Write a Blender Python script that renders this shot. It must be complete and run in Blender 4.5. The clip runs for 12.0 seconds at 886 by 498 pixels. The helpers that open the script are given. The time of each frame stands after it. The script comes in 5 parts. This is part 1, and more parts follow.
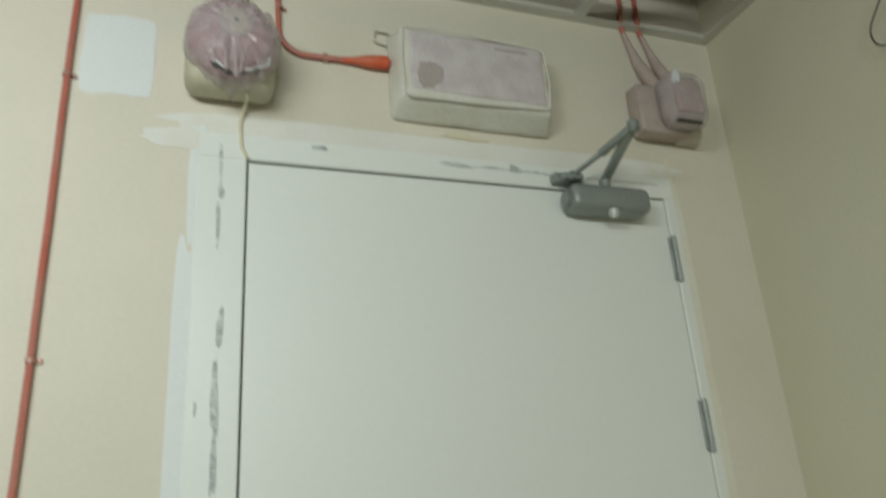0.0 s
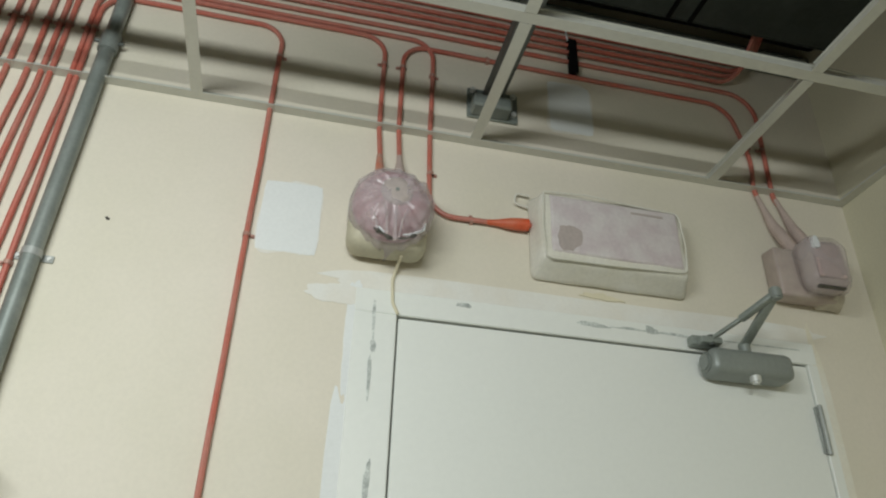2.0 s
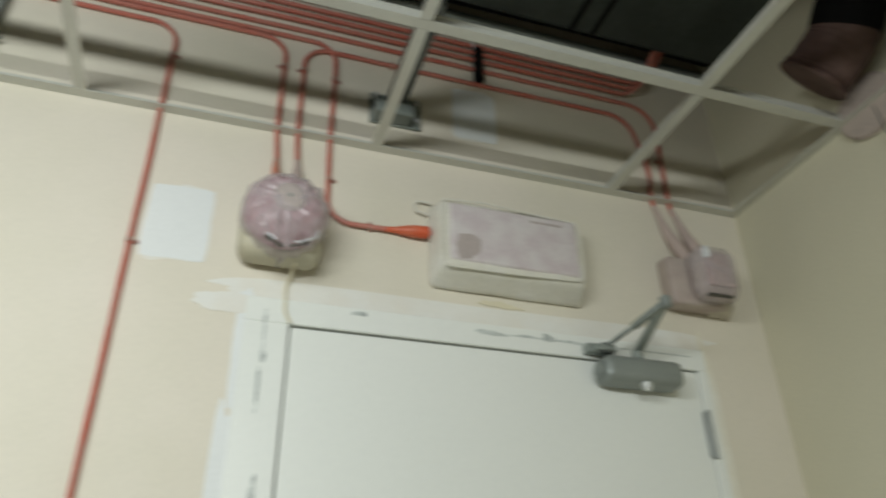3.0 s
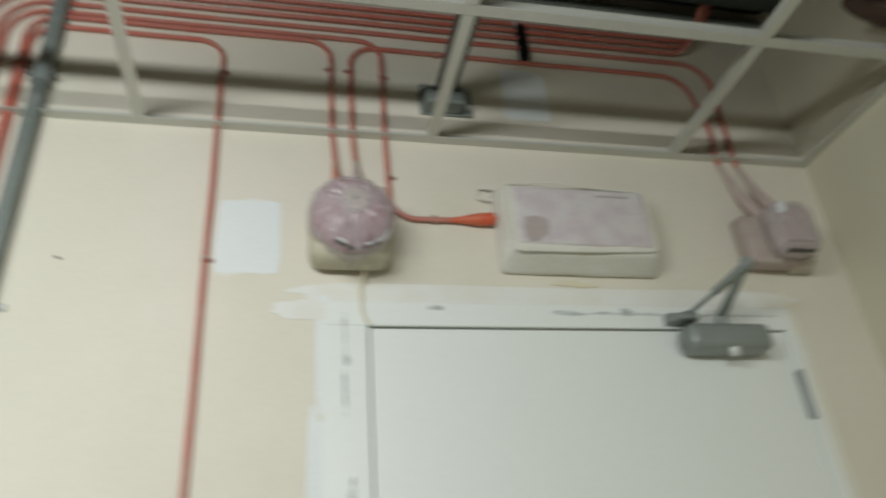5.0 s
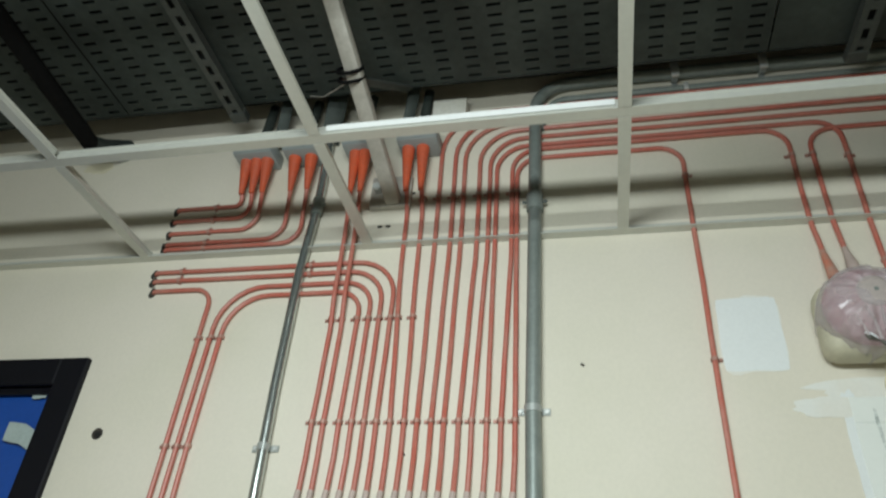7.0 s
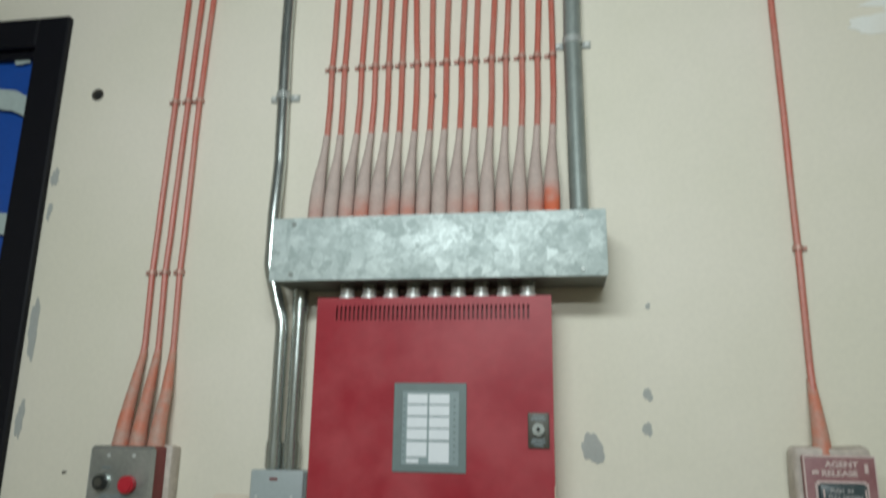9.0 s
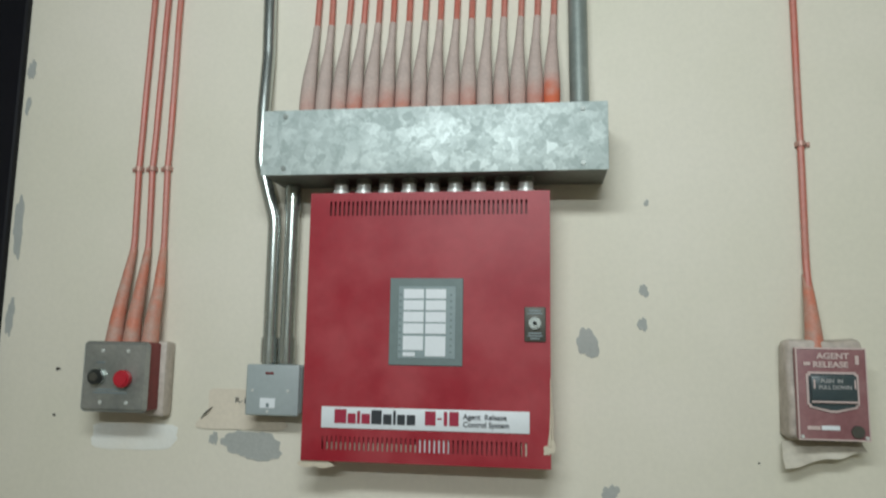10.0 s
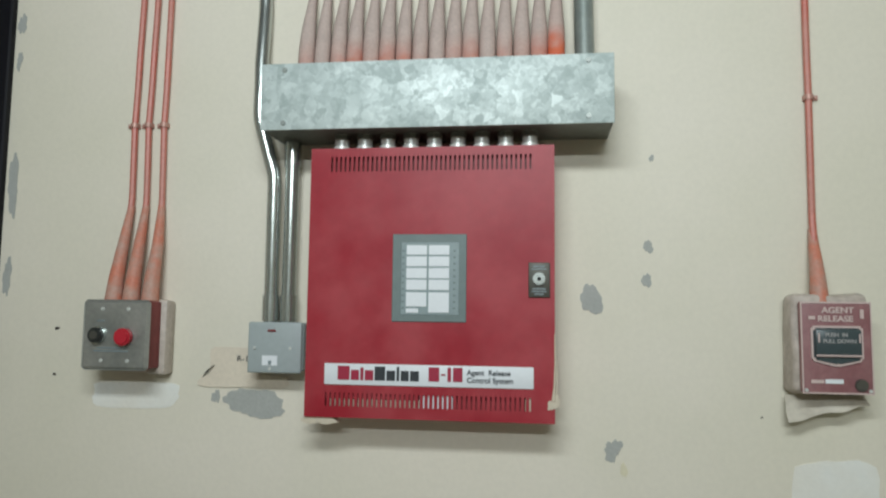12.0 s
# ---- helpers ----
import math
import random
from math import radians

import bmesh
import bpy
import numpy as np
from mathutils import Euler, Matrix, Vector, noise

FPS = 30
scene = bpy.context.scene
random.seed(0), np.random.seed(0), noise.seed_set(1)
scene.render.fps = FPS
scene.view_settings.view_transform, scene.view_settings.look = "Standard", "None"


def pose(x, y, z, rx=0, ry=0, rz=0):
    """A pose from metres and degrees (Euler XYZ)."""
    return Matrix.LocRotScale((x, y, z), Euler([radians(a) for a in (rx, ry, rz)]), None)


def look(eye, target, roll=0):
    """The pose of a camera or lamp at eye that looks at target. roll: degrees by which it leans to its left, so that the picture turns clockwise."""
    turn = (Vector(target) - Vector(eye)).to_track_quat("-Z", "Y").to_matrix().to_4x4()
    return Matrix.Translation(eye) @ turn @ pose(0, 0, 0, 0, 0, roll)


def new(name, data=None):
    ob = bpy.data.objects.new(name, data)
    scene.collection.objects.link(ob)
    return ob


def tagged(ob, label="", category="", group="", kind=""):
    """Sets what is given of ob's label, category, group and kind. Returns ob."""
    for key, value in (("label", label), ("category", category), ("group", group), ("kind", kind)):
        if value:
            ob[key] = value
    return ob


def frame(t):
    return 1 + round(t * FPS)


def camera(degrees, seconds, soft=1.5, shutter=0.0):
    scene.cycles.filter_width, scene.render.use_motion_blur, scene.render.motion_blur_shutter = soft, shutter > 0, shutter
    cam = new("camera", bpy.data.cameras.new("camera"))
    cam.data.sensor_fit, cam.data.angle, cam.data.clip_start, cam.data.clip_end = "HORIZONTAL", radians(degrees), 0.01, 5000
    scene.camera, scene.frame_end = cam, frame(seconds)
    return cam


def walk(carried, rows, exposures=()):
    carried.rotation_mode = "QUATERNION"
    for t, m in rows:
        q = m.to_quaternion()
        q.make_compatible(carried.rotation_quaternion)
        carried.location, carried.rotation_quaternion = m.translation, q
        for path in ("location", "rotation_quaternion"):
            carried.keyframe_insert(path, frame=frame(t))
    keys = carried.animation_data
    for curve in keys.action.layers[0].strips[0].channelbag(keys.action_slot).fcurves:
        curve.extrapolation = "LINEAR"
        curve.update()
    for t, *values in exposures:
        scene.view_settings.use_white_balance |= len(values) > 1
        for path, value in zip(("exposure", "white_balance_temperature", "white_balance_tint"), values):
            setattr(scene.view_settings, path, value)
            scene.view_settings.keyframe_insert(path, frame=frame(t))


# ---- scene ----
cam = camera(63.2, 12.0, soft=2.1, shutter=0.62)
PATH = [
    (0, (0.029, 0.109, 1.472), (0.693, 1.868, 2.154), -4.0),
    (0.5, (0.022, 0.069, 1.499), (0.573, 1.806, 2.323), -3.7),
    (1, (-0.012, 0.048, 1.512), (0.498, 1.735, 2.459), -1.9),
    (1.5, (-0.044, 0.045, 1.518), (0.319, 1.733, 2.528), 0.7),
    (2, (-0.07, 0.06, 1.512), (0.302, 1.754, 2.509), 1.7),
    (2.5, (-0.072, 0.058, 1.517), (0.322, 1.747, 2.513), 0.5),
    (3, (-0.004, 0.054, 1.528), (0.553, 1.69, 2.535), -1.1),
    (3.2, (0.016, 0.063, 1.521), (0.668, 1.667, 2.523), -3.4),
    (4.8, (0.007, 0.052, 1.56), (0.537, 1.726, 2.516), -4.0),
    (5, (-0.043, 0.067, 1.547), (0.391, 1.762, 2.517), -5.1),
    (5.5, (-0.163, 0.055, 1.555), (-0.123, 1.782, 2.563), -2.5),
    (6, (-0.3, 0.011, 1.568), (-0.55, 1.667, 2.662), 2.0),
    (6.5, (-0.399, -0.038, 1.58), (-0.749, 1.573, 2.713), 4.7),
    (6.7, (-0.408, -0.043, 1.581), (-0.799, 1.552, 2.723), 4.8),
    (8.3, (-0.525, 0.023, 1.461), (-0.885, 1.837, 2.222), 1.3),
    (8.5, (-0.569, 0.036, 1.445), (-0.886, 1.886, 2.137), 0.7),
    (9, (-0.57, 0.09, 1.428), (-0.883, 2.006, 1.909), 0.9),
    (9.5, (-0.578, 0.11, 1.396), (-0.912, 2.047, 1.764), 0.3),
    (10, (-0.592, 0.116, 1.389), (-0.867, 2.079, 1.659), 0.9),
    (10.5, (-0.598, 0.123, 1.371), (-0.869, 2.093, 1.582), 1.3),
    (11, (-0.604, 0.132, 1.368), (-0.852, 2.11, 1.533), 1.0),
    (11.5, (-0.607, 0.133, 1.368), (-0.863, 2.112, 1.502), 0.6),
    (12, (-0.607, 0.129, 1.368), (-0.867, 2.103, 1.556), 0.7),
]
EXPOSURES = [(0, -0.2, 6700, 8), (1.0, -0.12, 6850, 11), (1.5, -0.14, 6750, 13), (3.0, -0.04, 6700, 13), (5.0, -0.08, 6600, 14), (5.5, -0.2, 6550, 12), (6.0, -0.16, 6500, 10), (6.7, -0.1, 6450, 8), (8.4, -0.3, 6350, 9), (9.5, -0.28, 6350, 10), (12, -0.2, 6350, 12)]
walk(cam, [(t, look(eye, target, roll)) for t, eye, target, roll in PATH], EXPOSURES)

# ---- light ----
world = bpy.data.worlds.new("world")
world.use_nodes = True
scene.world = world
world.node_tree.nodes["Background"].inputs[0].default_value = (0.02, 0.022, 0.02, 1)
world.node_tree.nodes["Background"].inputs[1].default_value = 0.3


def lamp(name, kind, m, energy, colour, size=0.1, size_y=0.1):
    data = bpy.data.lights.new(name, kind)
    data.energy, data.color = energy, colour
    if kind == "AREA":
        data.shape, data.size, data.size_y = "RECTANGLE", size, size_y
    else:
        data.shadow_soft_size = size
    ob = new(name, data)
    ob.matrix_world = m
    return ob


LAMP_COLOUR = (0.90, 1.0, 1.0)
# a hung fluorescent tube along the wall, and a second fitting further back
lamp("tube_lamp", "AREA", look((-0.74, -0.14, 2.21), (-0.74, 1.31, 1.30)), 16.2, LAMP_COLOUR, 0.85, 0.14)
lamp("far_tube_lamp", "AREA", look((-0.5, -1.8, 2.28), (-0.5, 1.31, 1.45)), 26, LAMP_COLOUR, 1.15, 0.05)


# ---- materials ----
def material(name, colour, rough=0.6, metal=0.0, vary=0.12, scale=6.0, grain=60.0, bump=0.15, second=None, mix=0.5, sharp=0.15, spec=0.5):
    """A surface with colour variation at two scales and fine relief. second: a second colour that comes through in stains."""
    m = bpy.data.materials.new(name)
    m.use_nodes = True
    nt = m.node_tree
    b = nt.nodes["Principled BSDF"]
    tc = nt.nodes.new("ShaderNodeTexCoord")
    geo = nt.nodes.new("ShaderNodeNewGeometry")
    n1 = nt.nodes.new("ShaderNodeTexNoise")
    n1.inputs["Scale"].default_value, n1.inputs["Detail"].default_value = scale, 5
    n2 = nt.nodes.new("ShaderNodeTexNoise")
    n2.inputs["Scale"].default_value, n2.inputs["Detail"].default_value = grain, 4
    for n in (n1, n2):
        nt.links.new(geo.outputs["Position"], n.inputs["Vector"])
    ramp = nt.nodes.new("ShaderNodeMapRange")
    ramp.inputs[1].default_value, ramp.inputs[2].default_value = 0.5 - sharp, 0.5 + sharp
    ramp.inputs[3].default_value, ramp.inputs[4].default_value = 0.0, mix
    nt.links.new(n1.outputs["Fac"], ramp.inputs[0])
    mx = nt.nodes.new("ShaderNodeMix")
    mx.data_type = "RGBA"
    c2 = second or tuple(c * (1 - 2 * vary) for c in colour)
    mx.inputs["A"].default_value, mx.inputs["B"].default_value = (*colour, 1), (*c2, 1)
    nt.links.new(ramp.outputs[0], mx.inputs["Factor"])
    hsv = nt.nodes.new("ShaderNodeHueSaturation")
    mr = nt.nodes.new("ShaderNodeMapRange")
    mr.inputs[1].default_value, mr.inputs[2].default_value = 0.3, 0.7
    mr.inputs[3].default_value, mr.inputs[4].default_value = 1 - vary, 1 + vary
    nt.links.new(n2.outputs["Fac"], mr.inputs[0])
    nt.links.new(mr.outputs[0], hsv.inputs["Value"])
    nt.links.new(mx.outputs["Result"], hsv.inputs["Color"])
    nt.links.new(hsv.outputs["Color"], b.inputs["Base Color"])
    rr = nt.nodes.new("ShaderNodeMapRange")
    rr.inputs[3].default_value, rr.inputs[4].default_value = max(0.05, rough - 0.1), min(1, rough + 0.1)
    nt.links.new(n1.outputs["Fac"], rr.inputs[0])
    nt.links.new(rr.outputs[0], b.inputs["Roughness"])
    b.inputs["Metallic"].default_value = metal
    b.inputs["Specular IOR Level"].default_value = spec
    if bump:
        bp = nt.nodes.new("ShaderNodeBump")
        bp.inputs["Strength"].default_value, bp.inputs["Distance"].default_value = bump, 0.002
        nt.links.new(n2.outputs["Fac"], bp.inputs["Height"])
        nt.links.new(bp.outputs["Normal"], b.inputs["Normal"])
    return m


def spangled(name):
    """Hot-dip zinc with crystal flakes."""
    m = bpy.data.materials.new(name)
    m.use_nodes = True
    nt = m.node_tree
    b = nt.nodes["Principled BSDF"]
    geo = nt.nodes.new("ShaderNodeNewGeometry")
    warp = nt.nodes.new("ShaderNodeTexNoise")
    warp.inputs["Scale"].default_value, warp.inputs["Detail"].default_value = 60, 3
    add = nt.nodes.new("ShaderNodeMix")
    add.data_type, add.blend_type = "RGBA", "ADD"
    add.inputs["Factor"].default_value = 0.02
    nt.links.new(geo.outputs["Position"], warp.inputs["Vector"])
    nt.links.new(geo.outputs["Position"], add.inputs["A"])
    nt.links.new(warp.outputs["Color"], add.inputs["B"])
    cells = []
    for scale in (58, 140):
        v = nt.nodes.new("ShaderNodeTexVoronoi")
        v.inputs["Scale"].default_value = scale
        nt.links.new(add.outputs["Result"], v.inputs["Vector"])
        cells.append(v)
    big = nt.nodes.new("ShaderNodeTexNoise")
    big.inputs["Scale"].default_value, big.inputs["Detail"].default_value = 14, 4
    nt.links.new(geo.outputs["Position"], big.inputs["Vector"])
    mean = nt.nodes.new("ShaderNodeMix")
    mean.data_type = "RGBA"
    mean.inputs["Factor"].default_value = 0.4
    nt.links.new(cells[0].outputs["Color"], mean.inputs["A"])
    nt.links.new(cells[1].outputs["Color"], mean.inputs["B"])
    bw = nt.nodes.new("ShaderNodeRGBToBW")
    nt.links.new(mean.outputs["Result"], bw.inputs[0])
    mul = nt.nodes.new("ShaderNodeMath")
    mul.operation = "MULTIPLY"
    nt.links.new(bw.outputs[0], mul.inputs[0])
    nt.links.new(big.outputs["Fac"], mul.inputs[1])
    ramp = nt.nodes.new("ShaderNodeValToRGB")
    ramp.color_ramp.elements[0].position, ramp.color_ramp.elements[0].color = 0.10, (0.405, 0.47, 0.455, 1)
    ramp.color_ramp.elements[1].position, ramp.color_ramp.elements[1].color = 0.46, (0.68, 0.75, 0.73, 1)
    nt.links.new(mul.outputs[0], ramp.inputs[0])
    nt.links.new(ramp.outputs[0], b.inputs["Base Color"])
    rr = nt.nodes.new("ShaderNodeMapRange")
    rr.inputs[1].default_value, rr.inputs[2].default_value, rr.inputs[3].default_value, rr.inputs[4].default_value = 0.1, 0.5, 0.68, 0.52
    nt.links.new(mul.outputs[0], rr.inputs[0])
    nt.links.new(rr.outputs[0], b.inputs["Roughness"])
    b.inputs["Metallic"].default_value = 0.25
    b.inputs["Specular IOR Level"].default_value = 0.3
    return m


def film(name, colour, opacity, rough=0.35):
    """Thin dusty plastic sheet, part see-through."""
    m = material(name, colour, rough, 0, 0.05, 9, 40, 0.03)
    nt = m.node_tree
    b = nt.nodes["Principled BSDF"]
    geo = nt.nodes.new("ShaderNodeNewGeometry")
    n = nt.nodes.new("ShaderNodeTexNoise")
    n.inputs["Scale"].default_value, n.inputs["Detail"].default_value = 13, 2
    nt.links.new(geo.outputs["Position"], n.inputs["Vector"])
    r = nt.nodes.new("ShaderNodeMapRange")
    r.inputs[1].default_value, r.inputs[2].default_value = 0.3, 0.7
    r.inputs[3].default_value, r.inputs[4].default_value = max(0, opacity - 0.12), min(1, opacity + 0.12)
    nt.links.new(n.outputs["Fac"], r.inputs[0])
    nt.links.new(r.outputs[0], b.inputs["Alpha"])
    return m


def dusty_sleeve(name, dust, plastic, z0, z1, least=0.1):
    """Plastic sleeves under pale dust that is rubbed off round the foot, on some more than on others."""
    m = material(name, dust, 0.75, 0, 0.07, 34, 200, 0.2, tuple(0.88 * c for c in dust), 0.9)
    nt = m.node_tree
    b = nt.nodes["Principled BSDF"]
    old = b.inputs["Base Color"].links[0].from_socket
    geo, info = nt.nodes.new("ShaderNodeNewGeometry"), nt.nodes.new("ShaderNodeObjectInfo")
    xyz = nt.nodes.new("ShaderNodeSeparateXYZ")
    nt.links.new(geo.outputs["Position"], xyz.inputs[0])
    rub = nt.nodes.new("ShaderNodeTexNoise")
    rub.inputs["Scale"].default_value, rub.inputs["Detail"].default_value = 45, 3
    nt.links.new(geo.outputs["Position"], rub.inputs["Vector"])
    low = nt.nodes.new("ShaderNodeMapRange")
    low.interpolation_type = "SMOOTHSTEP"
    low.inputs[1].default_value, low.inputs[2].default_value, low.inputs[3].default_value, low.inputs[4].default_value = z0, z1, 1, 0
    nt.links.new(xyz.outputs["Z"], low.inputs[0])
    how = nt.nodes.new("ShaderNodeMapRange")
    how.inputs[1].default_value, how.inputs[2].default_value, how.inputs[3].default_value, how.inputs[4].default_value = 0.3, 1.0, least, 1.7
    nt.links.new(info.outputs["Random"], how.inputs[0])
    a, c = nt.nodes.new("ShaderNodeMath"), nt.nodes.new("ShaderNodeMath")
    a.operation = c.operation = "MULTIPLY"
    c.use_clamp = True
    nt.links.new(low.outputs[0], a.inputs[0])
    nt.links.new(how.outputs[0], a.inputs[1])
    nt.links.new(a.outputs[0], c.inputs[0])
    nt.links.new(rub.outputs["Fac"], c.inputs[1])
    mx = nt.nodes.new("ShaderNodeMix")
    mx.data_type = "RGBA"
    nt.links.new(c.outputs[0], mx.inputs["Factor"])
    nt.links.new(old, mx.inputs["A"])
    mx.inputs["B"].default_value = (*plastic, 1)
    nt.links.new(mx.outputs["Result"], b.inputs["Base Color"])
    return m


M = {}
M["wall"] = material("cream_wall_paint", (0.755, 0.695, 0.59), 0.62, 0, 0.02, 3.2, 120, 0.1, (0.70, 0.655, 0.535), 0.9)
M["side_wall"] = material("pale_green_wall_paint", (0.69, 0.65, 0.50), 0.62, 0, 0.03, 2.0, 160, 0.25, (0.64, 0.61, 0.46), 0.8)
M["primer"] = material("white_filler_paint", (0.80, 0.82, 0.81), 0.6, 0, 0.02, 9, 140, 0.25)
M["primer_thin"] = material("thin_white_paint", (0.80, 0.78, 0.70), 0.62, 0, 0.03, 9, 140, 0.25, (0.77, 0.72, 0.58), 0.9)
M["primer_fade"] = material("white_paint_feathered", (0.80, 0.80, 0.76), 0.6, 0, 0.02, 14, 140, 0.2, (0.77, 0.73, 0.645), 0.9, 0.25)
M["chip"] = material("bare_plaster_grey", (0.40, 0.405, 0.38), 0.8, 0, 0.05, 30, 200, 0.3)
M["chip_light"] = material("sanded_paint", (0.70, 0.64, 0.47), 0.7, 0, 0.03, 20, 120, 0.2)
M["door"] = material("white_door_paint", (0.83, 0.845, 0.80), 0.42, 0, 0.012, 1.4, 90, 0.06, (0.80, 0.82, 0.775), 0.8)
M["scrape"] = material("worn_steel_streak", (0.40, 0.43, 0.41), 0.6, 0, 0.25, 70, 220, 0.3, (0.72, 0.75, 0.71), 0.8)
# near-black colour in place of the shade inside gaps and holes
M["dark"] = material("gap_shade_black", (0.012, 0.012, 0.011), 0.9, 0, 0.1, 8, 80, 0)
M["floor"] = material("grey_floor_vinyl", (0.36, 0.35, 0.31), 0.4, 0, 0.05, 3, 80, 0.1)
M["tile"] = material("ceiling_tile_white", (0.72, 0.72, 0.67), 0.9, 0, 0.04, 12, 220, 0.5)
M["tee"] = material("painted_tee_steel", (0.60, 0.60, 0.54), 0.32, 0.15, 0.03, 10, 90, 0.03)
M["slab"] = material("dark_concrete", (0.10, 0.10, 0.09), 0.9, 0, 0.15, 3, 40, 0.4)
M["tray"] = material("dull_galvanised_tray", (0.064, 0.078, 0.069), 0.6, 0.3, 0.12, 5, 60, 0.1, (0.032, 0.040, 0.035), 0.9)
M["black_pipe"] = material("black_rubber", (0.006, 0.006, 0.006), 0.8, 0, 0.15, 12, 80, 0.15, spec=0.12)
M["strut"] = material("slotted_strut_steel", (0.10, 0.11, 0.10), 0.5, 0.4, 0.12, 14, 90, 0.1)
M["bar"] = material("pale_painted_steel", (0.55, 0.52, 0.46), 0.5, 0.1, 0.08, 14, 90, 0.1, (0.38, 0.35, 0.30), 0.8)
M["cable"] = material("red_cable_sheath", (0.52, 0.135, 0.095), 0.45, 0, 0.08, 14, 120, 0.05, (0.50, 0.20, 0.155), 0.9)
M["orange_shroud"] = material("orange_shroud_plastic", (0.64, 0.10, 0.035), 0.45, 0, 0.08, 25, 120, 0.05, (0.62, 0.17, 0.09), 0.8)
M["red_shroud"] = material("red_orange_shroud_plastic", (0.66, 0.115, 0.045), 0.42, 0, 0.08, 25, 120, 0.05, (0.56, 0.12, 0.065), 0.8)
M["dusty_shroud"] = dusty_sleeve("dusty_shroud_plastic", (0.53, 0.42, 0.375), (0.54, 0.20, 0.145), 1.785, 1.842)
M["rubbed_shroud"] = dusty_sleeve("rubbed_shroud_plastic", (0.53, 0.40, 0.355), (0.64, 0.14, 0.065), 1.80, 1.85, 2.0)
M["half_shroud"] = material("half_dusty_shroud_plastic", (0.56, 0.19, 0.12), 0.6, 0, 0.08, 40, 200, 0.1, (0.46, 0.30, 0.24), 0.9)
M["clip"] = material("copper_brown_clip", (0.52, 0.29, 0.235), 0.45, 0.2, 0.1, 30, 120, 0.05)
M["emt"] = material("galvanised_conduit", (0.55, 0.59, 0.565), 0.22, 0.85, 0.08, 20, 140, 0.03, (0.47, 0.50, 0.48), 0.7)
M["grey_conduit"] = material("grey_conduit", (0.29, 0.32, 0.30), 0.42, 0.3, 0.07, 16, 120, 0.05, (0.21, 0.24, 0.22), 0.8)
M["steel"] = material("bright_screw_steel", (0.66, 0.67, 0.64), 0.42, 0.35, 0.05, 40, 200, 0)
M["strap"] = material("plated_strap", (0.44, 0.46, 0.44), 0.38, 0.3, 0.05, 40, 200, 0)
M["zinc"] = spangled("spangled_zinc_sheet")
M["zinc_plain"] = material("plain_zinc_sheet", (0.20, 0.21, 0.185), 0.5, 0.4, 0.1, 12, 100, 0.05)
M["red_paint"] = material("red_enamel", (0.31, 0.013, 0.024), 0.44, 0, 0.05, 9, 60, 0.05, (0.38, 0.05, 0.06), 0.95, 0.12, 0.35)
M["red_dust"] = material("dusty_red_enamel", (0.38, 0.055, 0.062), 0.6, 0, 0.08, 12, 120, 0.05)
M["cream_box"] = material("cream_enamel_box", (0.62, 0.54, 0.42), 0.55, 0, 0.05, 14, 120, 0.08)
M["bezel"] = material("grey_green_bezel", (0.155, 0.20, 0.195), 0.5, 0, 0.05, 14, 120, 0.05)
M["bezel_in"] = material("bezel_window", (0.27, 0.33, 0.335), 0.3, 0, 0.05, 14, 120, 0.02)
M["label"] = material("white_label", (0.76, 0.78, 0.80), 0.45, 0, 0.02, 20, 160, 0.02)
M["ink_red"] = material("red_ink", (0.36, 0.018, 0.05), 0.5, 0, 0.05, 20, 160, 0)
M["ink_black"] = material("black_ink", (0.03, 0.035, 0.04), 0.5, 0, 0.05, 20, 160, 0)
M["ink_grey"] = material("grey_ink", (0.20, 0.24, 0.25), 0.5, 0, 0.05, 20, 160, 0)
M["lock_plate"] = material("dark_lock_plate", (0.09, 0.085, 0.07), 0.5, 0.3, 0.1, 30, 160, 0.05)
M["grey_box"] = material("grey_enamel_box", (0.36, 0.40, 0.40), 0.42, 0, 0.04, 14, 120, 0.04)
M["plate"] = material("brushed_steel_plate", (0.29, 0.30, 0.28), 0.40, 0.6, 0.08, 16, 160, 0.05, (0.42, 0.41, 0.38), 0.9)
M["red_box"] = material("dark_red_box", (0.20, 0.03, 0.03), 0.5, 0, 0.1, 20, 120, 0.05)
M["button_black"] = material("black_button", (0.03, 0.032, 0.03), 0.35, 0.1, 0.1, 30, 120, 0)
M["button_red"] = material("red_button", (0.48, 0.02, 0.035), 0.35, 0, 0.05, 30, 120, 0)
M["pull_face"] = material("dusty_maroon_face", (0.25, 0.105, 0.11), 0.5, 0, 0.08, 30, 160, 0.05, (0.32, 0.165, 0.165), 0.8)
M["pull_edge"] = material("faded_pink_print", (0.60, 0.46, 0.43), 0.6, 0, 0.05, 30, 160, 0)
M["ink_faint"] = material("faint_grey_print", (0.36, 0.35, 0.34), 0.6, 0, 0.05, 30, 160, 0)
M["handle_dark"] = material("dark_teal_handle", (0.05, 0.07, 0.075), 0.35, 0, 0.08, 30, 160, 0)
M["bag"] = material("grimy_plastic_sheet", (0.54, 0.47, 0.41), 0.5, 0, 0.1, 34, 140, 0.15, (0.38, 0.32, 0.27), 0.9)
M["flap"] = material("pale_torn_sheet", (0.60, 0.55, 0.46), 0.5, 0, 0.06, 30, 140, 0.1, (0.48, 0.43, 0.35), 0.8)
M["bag_film"] = film("dusty_clear_sheet", (0.68, 0.60, 0.61), 0.36, 0.22)
M["gong"] = material("pink_dusty_gong", (0.52, 0.21, 0.26), 0.28, 0, 0.07, 34, 140, 0.05, (0.50, 0.33, 0.35), 0.8)
M["cap"] = material("gong_cap", (0.48, 0.41, 0.385), 0.5, 0, 0.07, 26, 140, 0.05)
